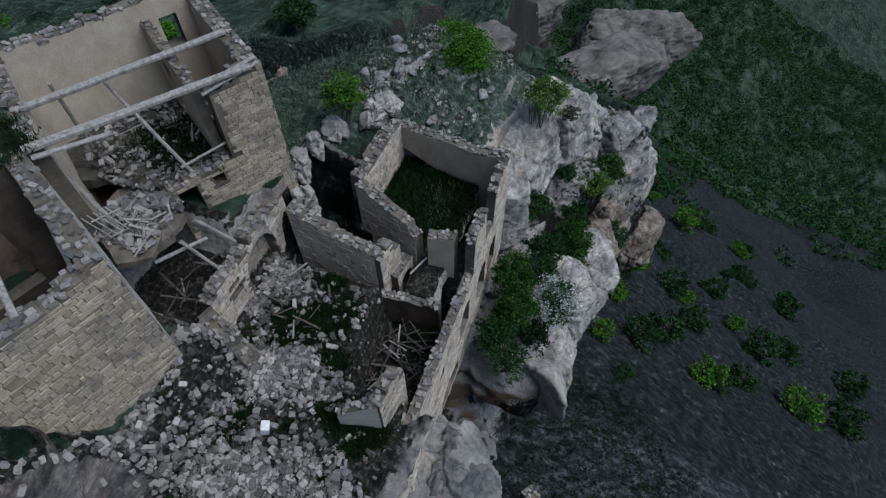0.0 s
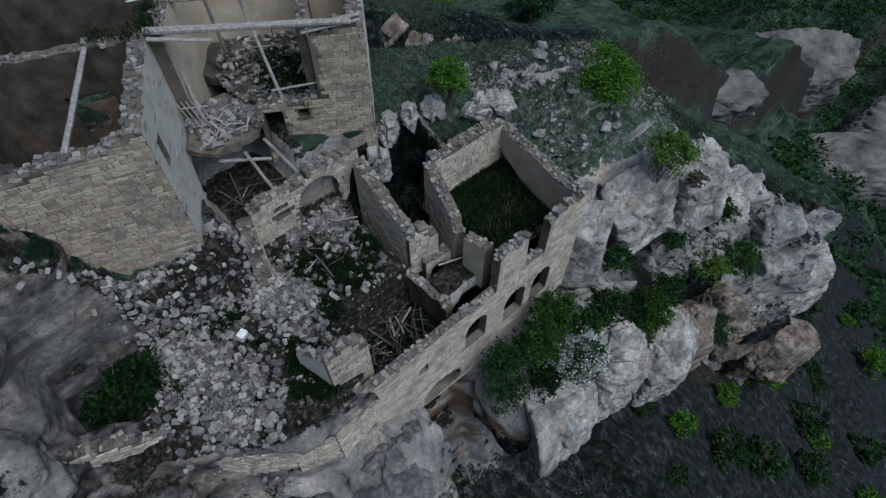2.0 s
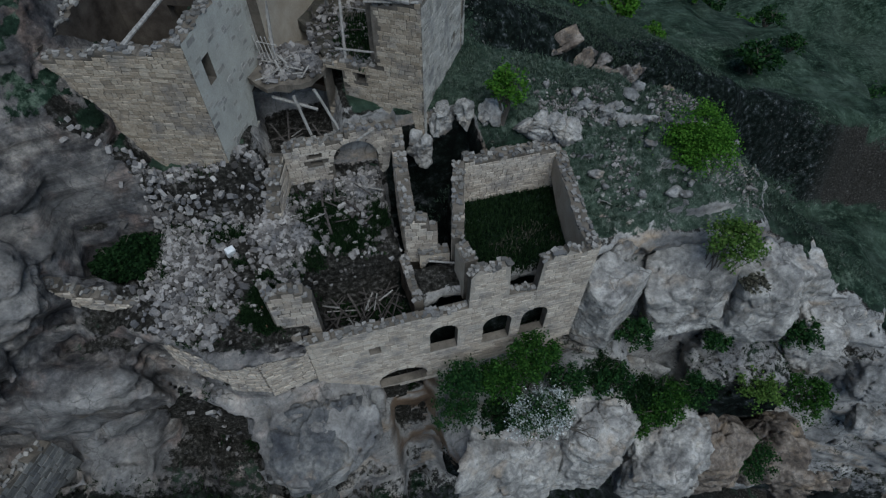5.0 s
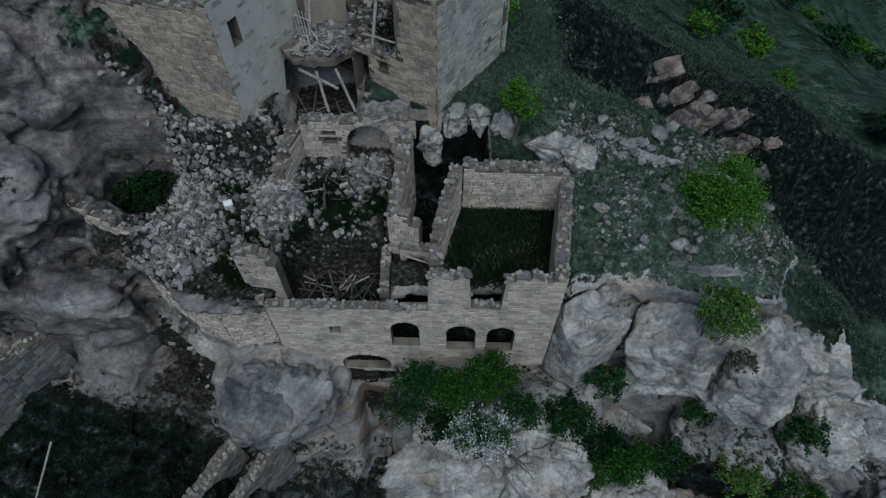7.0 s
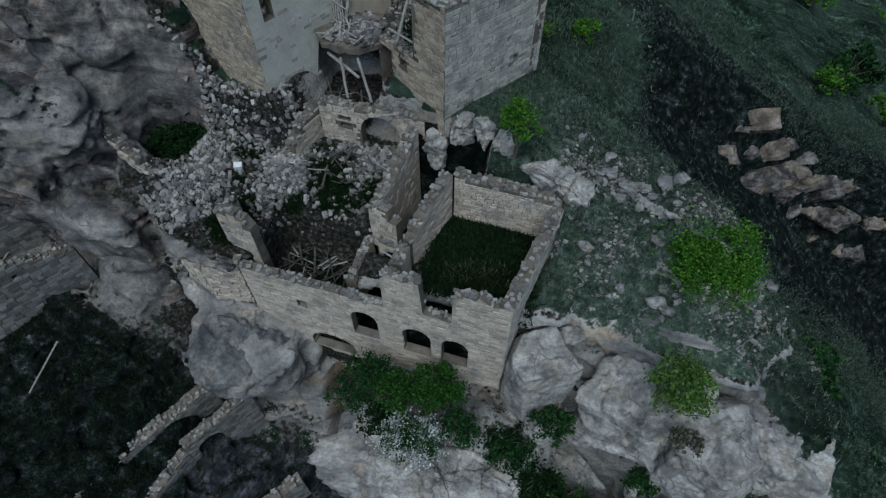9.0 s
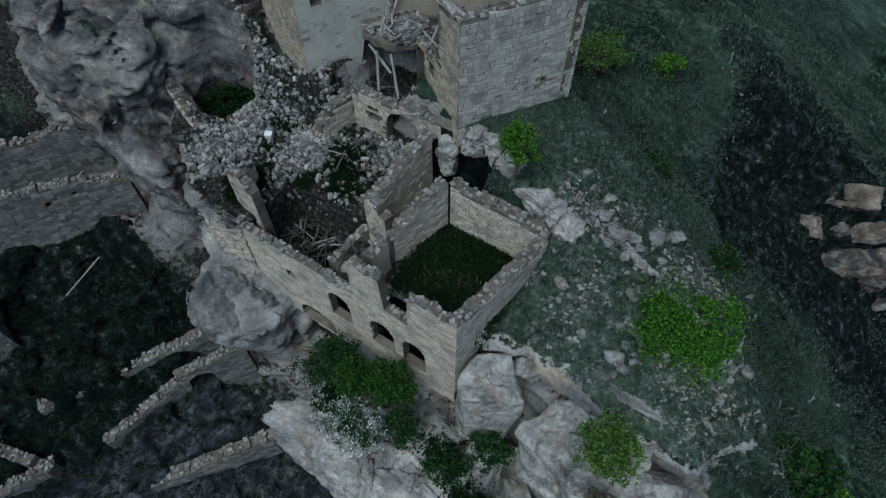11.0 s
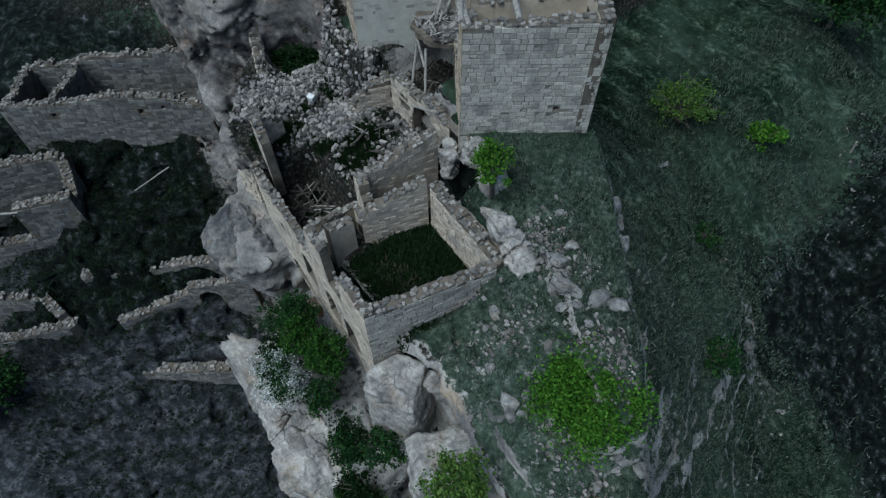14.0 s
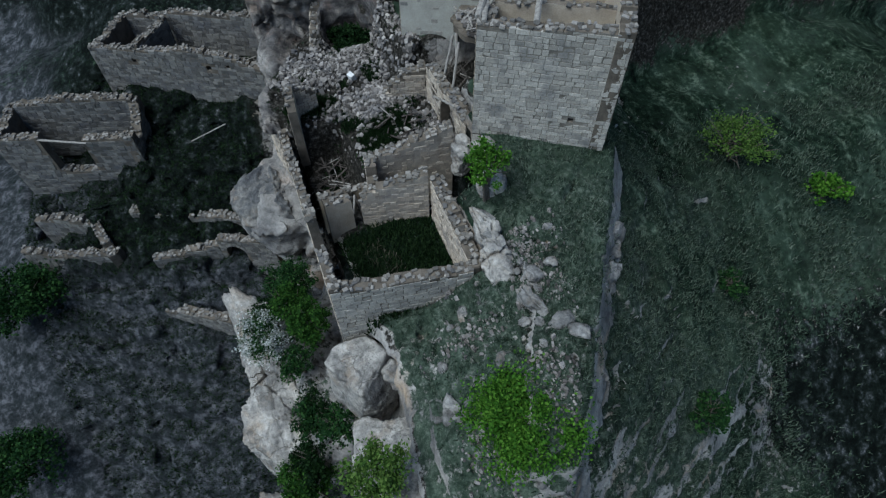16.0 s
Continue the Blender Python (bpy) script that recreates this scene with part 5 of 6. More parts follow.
def boulder(at, size, turn, seed, label, name="boulder", tilt=0.0, facets=22, sub=6, grain=1.0, material=None, worn=0.0):
    """A limestone block: a body cut by chance planes, with bedding, joints and knocked-out pieces."""
    g = np.random.default_rng(seed)
    p, faces = ball(sub)
    axes = np.array([(1, 0, 0), (-1, 0, 0), (0, 1, 0), (0, -1, 0), (0, 0, 1), (0, 0, -1)], float)
    nrm = np.concatenate([axes + g.normal(scale=0.2, size=(6, 3)), g.normal(size=(facets, 3))])
    nrm /= np.linalg.norm(nrm, axis=1)[:, None]
    dist = np.concatenate([g.uniform(0.74, 0.9, 6), g.uniform(0.80, 1.06, facets)])
    k = ((np.maximum(p @ nrm.T, 0) / dist) ** 64).sum(1) + 1e-30
    k = k ** (-1 / 64)
    w = p * k[:, None] * np.array(size) * grain
    x, y, z = (w + seed * np.array([3.7, 1.9, 2.3])).T
    n1 = fbm(x * 0.6, y * 0.6, z * 0.6, 3)
    gap, own, slant = cells(x * 0.38 + 0.3 * n1, y * 0.38, z * 0.42 + 0.3 * n1)
    gap2, own2, slant2 = cells(x * 1.2 + 0.3 * n1, y * 1.2, z * 1.5)
    bed = vnoise(x * 0.2, y * 0.2, z * 2.6 + n1)
    crease = step(0.16, 0.0, np.abs(vnoise(x * 0.55 + 0.5 * n1, y * 0.55, z * 0.35))) * 0.7 + 0.3 * step(0.2, 0.0, np.abs(vnoise(x * 1.5, y * 1.5 + n1, z * 1.1 + 5)))
    crack = step(0.05, 0.0, gap) * step(-0.2, 0.1, vnoise(x * 0.4, y * 0.4, z * 0.3))
    push = 0.10 * n1 + 0.06 * bed + 0.18 * (0.5 - own) - 0.22 * slant - 0.38 * crack + 0.10 * (0.5 - own2) - 0.13 * slant2 - 0.12 * step(0.05, 0.0, gap2) - 0.12 * crease + 0.09 * fbm(x * 1.4, y * 1.4, z * 1.7, 5, 0.6) - 0.13 * step(0.15, 0.5, vnoise(x * 1.1 + 0.5 * n1, y * 1.1, z * 1.3 + 7))
    push = push * (0.9 / grain) * (1 - worn)
    v = p * k[:, None] * np.array(size) + p * push[:, None]
    me = bpy.data.meshes.new(name)
    me.from_pydata(v, [], faces)
    me.materials.append(material or M_BOULDER)
    me.shade_smooth()
    ob = new(name, me)
    ob.matrix_world = Matrix.Translation(at) @ Euler((radians(tilt), radians(tilt * 0.5), radians(turn))).to_matrix().to_4x4()
    return tagged(ob, label, "boulder", "limestone boulders")


def boulder_material(name, dark, mid, light):
    m, n, l = nodes_of(name)
    big = noise_at(n, l, 0.8, 7, 0.62)
    c = ramp(n, l, big, [(0.31, dark), (0.46, mid), (0.64, light)])
    warm = noise_at(n, l, 0.7, 5, 0.6)
    c = cracked(n, l, c, 0.5)
    c = mixed(n, l, ramp(n, l, warm, [(0.54, (0, 0, 0)), (0.72, (0.6, 0.6, 0.6))]), c, (0.36, 0.27, 0.18))
    li = noise_at(n, l, 4.0, 7, 0.7)
    c = mixed(n, l, ramp(n, l, li, [(0.57, (0, 0, 0)), (0.66, (0.65, 0.65, 0.65))]), c, (0.15, 0.15, 0.15))
    drip = noise_at(n, l, 1.5, 6, 0.66, stretch=(1.0, 1.0, 0.35))
    c = mixed(n, l, ramp(n, l, drip, [(0.53, (0, 0, 0)), (0.62, (0.8, 0.8, 0.8))]), c, mixed(n, l, 0.5, dark, mid))
    fi = noise_at(n, l, 5.0, 11, 0.76)
    c = mixed(n, l, 0.8, c, ramp(n, l, fi, [(0.30, (0.32, 0.32, 0.32)), (0.62, (1, 1, 1))]), 'MULTIPLY')
    finish(n, l, c, 0.95, mathed(n, l, 'ADD', li, fi), 0.10, 0.9)
    return m


M_BOULDER = boulder_material("limestone_boulder", (0.085, 0.082, 0.079), (0.29, 0.272, 0.245), (0.50, 0.47, 0.42))
M_RUSTY = boulder_material("rusty_limestone", (0.045, 0.039, 0.035), (0.14, 0.113, 0.09), (0.29, 0.245, 0.20))
M_LICHEN = boulder_material("lichened_limestone", (0.055, 0.056, 0.06), (0.12, 0.118, 0.115), (0.26, 0.245, 0.22))
M_CREST = boulder_material("grey_crest_rock", (0.09, 0.088, 0.086), (0.20, 0.192, 0.178), (0.36, 0.345, 0.318))
boulder((13.75, 0.1, 0.3), (1.65, 1.5, 2.5), 20, 1, "huge rounded pale boulder against the ruin's corner", facets=6, worn=0.6)
slab_rock = boulder((13.2, 6.35, 5.85), (2.15, 0.7, 0.8), 0, 2, "long leaning pale limestone slab behind the ruin", facets=10)
slab_rock.matrix_world = Matrix.Translation((13.2, 6.35, 5.85)) @ Euler((radians(14), radians(26), radians(-6))).to_matrix().to_4x4()
boulder((7.15, 7.75, 5.1), (0.55, 0.5, 1.0), 20, 40, "pale upright rock between the niche and the dark hall", sub=5)
boulder((10.35, 7.6, 6.3), (0.55, 0.45, 0.8), 70, 41, "pale upright boulder beside a bush", tilt=8, sub=5)
for k, (x, y, z, a, b, c) in enumerate(((13.9, 11.6, 4.6, 0.9, 0.7, 1.2), (15.0, 10.7, 4.2, 1.0, 0.7, 1.4), (16.2, 9.6, 4.0, 1.1, 0.8, 1.4), (17.4, 8.4, 3.9, 1.2, 0.7, 1.3), (18.5, 7.6, 3.8, 1.0, 0.6, 1.1))):
    boulder((x, y, z), (a, b, c), -45 + 14 * k, 600 + k, "grey rock breaking from the crest's back edge", tilt=12 - 5 * k, sub=5, material=M_CREST)
boulder((8.2, 8.35, 6.3), (0.7, 0.55, 0.9), 10, 3, "grey boulder at the tower's foot")
boulder((9.3, 8.1, 6.5), (0.6, 0.5, 1.0), 40, 4, "pale upright boulder beside a bush", tilt=-10)
boulder((15.0, 1.4, 2.3), (0.9, 0.8, 0.8), 30, 5, "rough grey boulder on the crest", sub=4)
boulder((18.2, -0.2, -0.5), (2.25, 2.4, 3.3), -30, 21, "great pale limestone block on the cliff edge", facets=12, worn=0.25)
boulder((21.2, -1.6, -0.2), (1.9, 2.2, 3.5), -20, 22, "tall pale limestone block with a grassy top", facets=12, worn=0.25)
boulder((23.6, -0.6, -0.9), (1.5, 1.6, 2.3), -25, 23, "cracked pale limestone block on the crest", facets=14)
boulder((25.5, -0.2, -2.3), (1.5, 1.8, 2.8), -15, 30, "pale limestone pillar on the crest", facets=12)
boulder((26.6, -2.8, -5.8), (2.0, 1.7, 2.8), -30, 24, "pale limestone block low on the crest", facets=14)
boulder((29.4, -1.9, -6.6), (2.1, 2.0, 3.3), -25, 31, "pale limestone block on the falling crest", facets=12)
boulder((33.0, -4.4, -11.4), (2.9, 2.4, 4.2), -25, 32, "pale limestone block on the falling crest", facets=14)
boulder((37.6, -7.0, -17.4), (3.3, 2.7, 4.6), -30, 33, "split limestone block far down the crest", facets=14)
boulder((42.4, -9.6, -22.5), (3.6, 3.0, 4.6), -20, 34, "split limestone block far down the crest", facets=14)
boulder((26.0, -6.4, -15.2), (2.7, 2.3, 4.4), -20, 35, "rusty overhanging limestone block below the crest", facets=14, material=M_RUSTY)
boulder((34.0, -7.2, -24.0), (4.4, 3.0, 5.2), -30, 36, "rusty limestone buttress below the crest", facets=16, material=M_RUSTY)
boulder((42.8, -12.6, -34.5), (5.0, 3.4, 5.4), -30, 37, "rusty limestone buttress below the crest", facets=16, material=M_RUSTY)
boulder((12.4, -4.0, -5.7), (2.8, 2.4, 3.6), 15, 25, "pale limestone buttress below the ledge", facets=12)
boulder((8.6, -4.0, -6.2), (2.7, 2.0, 3.5), -5, 26, "pale limestone buttress below the ledge", facets=12)
boulder((16.8, -5.6, -9.2), (2.7, 2.4, 4.3), -15, 27, "grey limestone buttress below the cliff", facets=12)
boulder((20.4, -5.8, -11.4), (2.5, 2.2, 4.2), -15, 28, "ochre-stained limestone buttress below the cliff", facets=12, material=M_RUSTY)
boulder((-0.7, -1.1, -2.9), (3.0, 2.2, 2.7), 25, 29, "bulging lichen-grey rock under the ruin's corner", facets=26, material=M_LICHEN)
M_SCARP = boulder_material("rusty_scarp_rock", (0.02, 0.019, 0.021), (0.07, 0.06, 0.054), (0.22, 0.20, 0.18))
# broken rock step along the rim of the gully behind the crag
for k in range(22):
    x = 27.0 + 0.85 * k + rnd.uniform(-0.5, 0.5)
    top = -5.9 - 0.56 * (x - 22.5)
    low = min(top - 1.2, -6.8 - 0.78 * (x - 18))
    t = (k * 0.618) % 1
    y = 33.0 + 3.2 * t + 1.5 * math.sin(x * 0.21) + 0.8 * math.sin(x * 0.53)
    s = rnd.uniform(0.9, 1.7)
    boulder((x, y, low + (top - low) * (0.1 + 0.75 * t) - 0.4 * s), (s * rnd.uniform(1.3, 2.2), s * 1.1, s * 0.8), rnd.uniform(-50, 30), 700 + k, "rusty and grey broken rock in the gully's side", "scarp_rock", tilt=rnd.uniform(-55, -20), facets=9, sub=5, material=M_RUSTY if k % 3 == 0 else M_SCARP, worn=0.3)
# slabs standing along the back edge of the crest
for k in range(4):
    x = 13.6 + 0.85 * k + rnd.uniform(-0.2, 0.2)
    y = 6.75 + 0.35 * math.sin(k * 1.3) + rnd.uniform(-0.25, 0.25)
    s = rnd.uniform(0.35, 0.75)
    boulder((x, y, float(ground_z(x, y)) - 0.2 * s), (s * rnd.uniform(1.1, 1.7), s * 0.55, s * rnd.uniform(0.8, 1.2)), rnd.uniform(-35, 15), 500 + k, "weathered pale slab on the back edge of the crest", tilt=rnd.uniform(5, 25), sub=5, material=M_CREST)
# blocks broken along the cliff's joints
for k in range(7):
    x = rnd.uniform(14.5, 29.0)
    z = rnd.uniform(-8.5, 1.0) - 0.35 * max(0, x - 20)
    y = float(y_edge(x)) - 0.20 * max(2.0 - z, 0) + rnd.uniform(-0.3, 0.5)
    s = rnd.uniform(0.7, 1.5)
    boulder((x, y, z), (s * rnd.uniform(0.8, 1.3), s * 0.8, s * rnd.uniform(0.9, 1.7)), rnd.uniform(-35, 15), 300 + k, "pale limestone block in the broken cliff face", sub=5)
for k in range(30):
    while True:
        x, y = rnd.uniform(13.3, 22.5), rnd.uniform(-0.5, 8.8)
        if 0.6 < y - float(y_edge(x)) and y < 8.9 - 0.55 * max(0, x - 14) + 0.6:
            break
    s = 0.12 + 0.3 * rnd.random() ** 2
    boulder((x, y, float(ground_z(x, y)) + s * 0.1), (s * rnd.uniform(1, 1.7), s, s * rnd.uniform(0.5, 0.9)), rnd.uniform(0, 180), 100 + k, "small grey rock in the crest turf", sub=3, grain=3.0, material=M_CREST)
for at, size, turn, seed in (((248, 2, -164), (66, 19, 20), -40, 61), ((300, 55, -166), (60, 24, 22), -25, 62), ((340, -20, -190), (44, 18, 20), -60, 63), ((150, 45, -95), (32, 10, 8), -35, 64)):
    boulder(at, size, turn, seed, "pale eroded rock spur above the valley", "rock_spur", facets=18, sub=6, grain=0.15, material=M_FAR)

# ---------------------------------------------------------------- fallen stones
yard_items = []
for k in range(5600):
    while True:
        x, y = rnd.uniform(-6.6, 5.2), rnd.uniform(0.8, 8.8)
        dens = math.exp(-((x + 4.1) / 1.15) ** 2 - ((y - 5.2) / 2.6) ** 2) + 1.1 * math.exp(-((x + 0.1) / 0.85) ** 2 - ((y - 5.7) / 1.7) ** 2) + 0.7 * math.exp(-((x - 3.6) / 1.4) ** 2 - ((y - 7.4) / 0.9) ** 2) + 0.35 * math.exp(-((x + 2.3) / 0.8) ** 2 - ((y - 7.2) / 1.0) ** 2) + 0.03
        dens *= 0.35 + 0.9 * max(0.0, float(vnoise(np.array([x * 0.8]), np.array([y * 0.8]), np.array([3.0]))[0]) + 0.15)
        if rnd.random() < dens and not (x > 0.6 and y < 3.4):
            break
    s = 0.06 + 0.2 * rnd.random() ** 1.9
    z = float(ground_z(x, y)) + s * 0.2 + 0.25 * max(0, dens - 0.4) * rnd.random()
    m = Matrix.Translation((x, y, z)) @ Euler((rnd.uniform(-3, 3), rnd.uniform(-3, 3), rnd.uniform(-3, 3))).to_matrix().to_4x4() @ Matrix.Diagonal((s * rnd.uniform(0.9, 1.7), s, s * rnd.uniform(0.55, 0.9), 1))
    yard_items.append((rnd.choice(CHUNKS[M_BLOCK]), m, s))
yard_items.sort(key=lambda t: -t[2])
for me, m, s in yard_items[:160]:
    ob = new("fallen_stone", me)
    ob.matrix_world = m
    tagged(ob, "pale squared stone fallen into the rubble yard", "stone", "fallen stones in the yard")
joined("rubble_heap", [(a, b) for a, b, c in yard_items[160:]], M_RUBBLE, None, "pale broken stones strewn over the yard", "rubble", "stuff")


# ---------------------------------------------------------------- plants
def leaf_cloud(centre, radii, clumps, leaves, size, seed, squash=0.75, core=0.25):
    """Small leaves gathered in clumps over an uneven crown."""
    g = np.random.default_rng(seed)
    v = g.normal(size=(clumps, 3))
    v /= np.linalg.norm(v, axis=1)[:, None]
    v[:, 2] = np.where(v[:, 2] < -0.3, -v[:, 2] * 0.5, v[:, 2])
    rad = core + (1 - core) * g.random(clumps) ** 0.45
    bump = 0.8 + 0.35 * g.random(clumps)
    cc = v * (rad * bump)[:, None] * np.array(radii)
    cr = np.array(radii).min() * g.uniform(0.16, 0.34, clumps)
    which = g.integers(0, clumps, leaves)
    off = g.normal(size=(leaves, 3)) * 0.55
    p = np.array(centre) + cc[which] + off * cr[which][:, None] * np.array([1, 1, squash])
    return leaf_quads(p, size * g.uniform(0.6, 1.35, leaves), g)


def leaf_quads(p, s, g):
    n = len(p)
    a = g.normal(size=(n, 3))
    a[:, 2] *= 0.6
    a /= np.linalg.norm(a, axis=1)[:, None]
    b = np.cross(a, g.normal(size=(n, 3)))
    b /= np.linalg.norm(b, axis=1)[:, None]
    a, b = a * s[:, None] * 0.5, b * s[:, None] * 0.32
    verts = np.stack([p - a, p + b, p + a, p - b], 1).reshape(-1, 3)
    faces = np.arange(n * 4).reshape(n, 4)
    return verts, faces


def limb_mesh(segs, name, material, parent):
    bm = bmesh.new()
    for p, q, r0, r1 in segs:
        p, q = Vector(p), Vector(q)
        rot = (q - p).to_track_quat('Z', 'X').to_matrix()
        k = 6
        ra = [bm.verts.new(p + rot @ Vector((math.cos(6.283 * j / k) * r0, math.sin(6.283 * j / k) * r0, 0))) for j in range(k)]
        rb = [bm.verts.new(q + rot @ Vector((math.cos(6.283 * j / k) * r1, math.sin(6.283 * j / k) * r1, 0))) for j in range(k)]
        for j in range(k):
            bm.faces.new((ra[j], ra[(j + 1) % k], rb[(j + 1) % k], rb[j]))
    return part(name, bm, material, parent)


def plant(name, base, crown, radii, leafmat, clumps, leaves, size, seed, label, category="bush", extra=None):
    """A tree or bush: tapered stem with limbs, crown of small leaves."""
    ob = empty_thing(name, base, label, category, "", "")
    r = random.Random(seed)
    b, c = Vector(base), Vector(crown)
    segs = []
    stems = 1 if category == "tree" else 4
    for s in range(stems):
        p, rad = b + Vector((r.uniform(-.15, .15), r.uniform(-.15, .15), 0)) * (stems > 1), 0.05 * min(radii) + 0.02
        mid = b.lerp(c, 0.55) + Vector((r.uniform(-.3, .3) * radii[0], r.uniform(-.3, .3) * radii[1], 0)) * (0.3 if stems == 1 else 1)
        segs.append((p, mid, rad * 1.3, rad))
        for k in range(6):
            t = c + Vector((r.uniform(-.8, .8) * radii[0], r.uniform(-.8, .8) * radii[1], r.uniform(-.2, .8) * radii[2]))
            kn = mid.lerp(t, 0.5) + Vector((r.uniform(-.1, .1), r.uniform(-.1, .1), 0.1))
            segs.append((mid, kn, rad * 0.6, rad * 0.35))
            segs.append((kn, t, rad * 0.35, rad * 0.1))
    limb_mesh(segs, "trunk" if category == "tree" else "stem", M_BARK, ob)
    v, f = leaf_cloud(crown, radii, clumps, leaves, size, seed)
    cr = mesh_object("crown", v, f.tolist(), leafmat, ob)
    cr.matrix_parent_inverse = Matrix.Translation(-b)
    if extra:
        v, f = leaf_cloud(crown, [q * 1.05 for q in radii], clumps, extra[1], extra[2], seed + 5, core=0.6)
        bl = mesh_object("blossom", v, f.tolist(), extra[0], ob)
        bl.matrix_parent_inverse = Matrix.Translation(-b)
    return ob


gz = lambda x, y: float(ground_z(x, y))
plant("round_tree", (19.6, 4.6, gz(19.6, 4.6) - 0.1), (19.5, 4.4, 5.2), (1.9, 1.9, 1.7), M_LEAF, 190, 24000, 0.12, 5, "round bright green young tree on the crest", "tree")
plant("crest_bush", (18.9, -0.8, gz(18.9, -0.8) - 0.1), (18.9, -0.9, 3.9), (1.2, 1.2, 1.0), M_LEAF_Y, 60, 3200, 0.14, 6, "loose yellow-green bush on the cliff edge")
plant("slender_bush", (10.9, 7.2, gz(10.9, 7.2) - 0.1), (10.9, 7.1, 8.2), (0.85, 0.85, 1.4), M_LEAF, 60, 2600, 0.13, 7, "slender bright green bush beside boulders")
for k, (c, rad, mat, n, lab) in enumerate((((6.6, -1.5, -0.9), (1.3, 1.0, 1.1), M_LEAF_D, 3600, "dark loose bush on the ledge below the windows"),
                                            ((8.1, -2.1, -0.5), (1.15, 1.0, 1.2), M_LEAF_M, 4200, "green bush on the ledge below the windows"),
                                            ((9.7, -1.5, -0.3), (1.25, 0.95, 1.25), M_LEAF_M, 4600, "bright green bush on the ledge below the windows"),
                                            ((10.9, -2.7, -1.2), (0.95, 0.8, 0.8), M_LEAF_D, 2000, "dark bush at the cliff edge"),
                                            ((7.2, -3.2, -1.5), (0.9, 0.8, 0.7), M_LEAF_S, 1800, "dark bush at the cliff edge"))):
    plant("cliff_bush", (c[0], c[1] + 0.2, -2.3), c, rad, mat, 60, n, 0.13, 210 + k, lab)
plant("cliff_bush", (5.6, -2.2, -2.6), (5.5, -2.4, -1.6), (1.1, 0.9, 0.8), M_LEAF_D, 40, 2200, 0.11, 13, "sparse dark bush at the end of the ledge")
plant("flowering_bush", (9.0, -3.7, -2.2), (9.0, -3.8, -0.9), (1.45, 1.1, 1.0), M_LEAF_D, 70, 2600, 0.12, 10, "bush in white blossom on the cliff ledge", "bush", (M_BLOSSOM, 2600, 0.10))
for k, (c, rad, mat, n, lab) in enumerate((
        ((15.8, -4.2, -4.4), (1.9, 1.3, 1.3), M_LEAF_M, 5200, "green bush filling the cleft between cliff tiers"),
        ((18.4, -4.0, -4.9), (1.4, 1.0, 0.9), M_LEAF_D, 2600, "dark bush in the cleft of the cliff"),
        ((21.8, -4.9, -4.9), (1.3, 1.1, 0.9), M_LEAF_Y, 2200, "yellow-green bush in the cleft of the cliff"),
        ((25.0, -5.8, -6.4), (1.5, 1.2, 1.2), M_LEAF_M, 2800, "green bush between cliff blocks"),
        ((13.4, -3.0, -2.4), (1.1, 0.9, 0.8), M_LEAF_D, 1800, "dark bush below the huge boulder"),
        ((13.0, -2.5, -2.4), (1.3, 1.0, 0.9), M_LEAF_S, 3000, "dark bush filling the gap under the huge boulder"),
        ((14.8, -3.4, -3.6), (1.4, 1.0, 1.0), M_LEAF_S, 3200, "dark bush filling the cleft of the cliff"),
        ((26.0, 0.6, -2.2), (1.4, 1.2, 1.0), M_LEAF_M, 2400, "green bush behind the crest blocks"),
        ((19.4, -2.4, 2.6), (0.7, 0.5, 0.35), M_STRAW, 900, "dry tussock in a hollow of the cliff block"),
        ((14.9, -1.7, -0.6), (0.9, 0.8, 0.8), M_LEAF_D, 1500, "dark bush in the gap between two great blocks"),
        ((19.0, -2.9, -1.6), (0.8, 0.6, 0.6), M_LEAF_D, 1200, "dark tuft in a crack of the cliff"),
        ((22.4, -2.6, -1.2), (1.0, 0.8, 0.9), M_LEAF_M, 1600, "green bush between the crest blocks"),
        ((24.8, -3.4, -3.4), (1.2, 0.9, 0.8), M_LEAF_D, 1600, "dark bush between the crest blocks"),
        ((22.6, -7.2, -11.0), (1.8, 1.3, 1.2), M_LEAF_D, 2600, "dark bush at the cliff's foot"))):
    plant("cleft_bush", (c[0], c[1] + 0.3, c[2] - 0.8 * rad[2]), c, rad, mat, 55, n, 0.15, 110 + k, lab)
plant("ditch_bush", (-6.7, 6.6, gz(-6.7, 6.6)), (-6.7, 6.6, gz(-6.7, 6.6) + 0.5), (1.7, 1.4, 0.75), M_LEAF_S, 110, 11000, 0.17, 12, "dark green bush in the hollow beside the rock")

shrub = empty_thing("bare_shrub", (10.3, -4.3, -2.4), "leafless dark shrub hanging over the cliff edge", "shrub")
for k in range(5):
    p = Vector((10.3, -4.3, -2.4))
    segs, rad, d = [], 0.05, Vector((rnd.uniform(-0.6, 0.9), rnd.uniform(-1.0, -0.2), rnd.uniform(0.1, 0.8)))
    for j in range(5):
        q = p + d.normalized() * rnd.uniform(0.25, 0.45)
        segs.append((p, q, rad, rad * 0.75))
        w = d + Vector((rnd.uniform(-1, 1), rnd.uniform(-1, 1), rnd.uniform(-0.6, 0.6)))
        segs.append((q, q + w.normalized() * rnd.uniform(0.2, 0.4), rad * 0.5, rad * 0.15))
        p, rad = q, rad * 0.75
        d = d + Vector((rnd.uniform(-0.5, 0.5), rnd.uniform(-0.5, 0.5), rnd.uniform(-0.4, 0.3)))
    limb_mesh(segs, "branch", M_BARK, shrub)

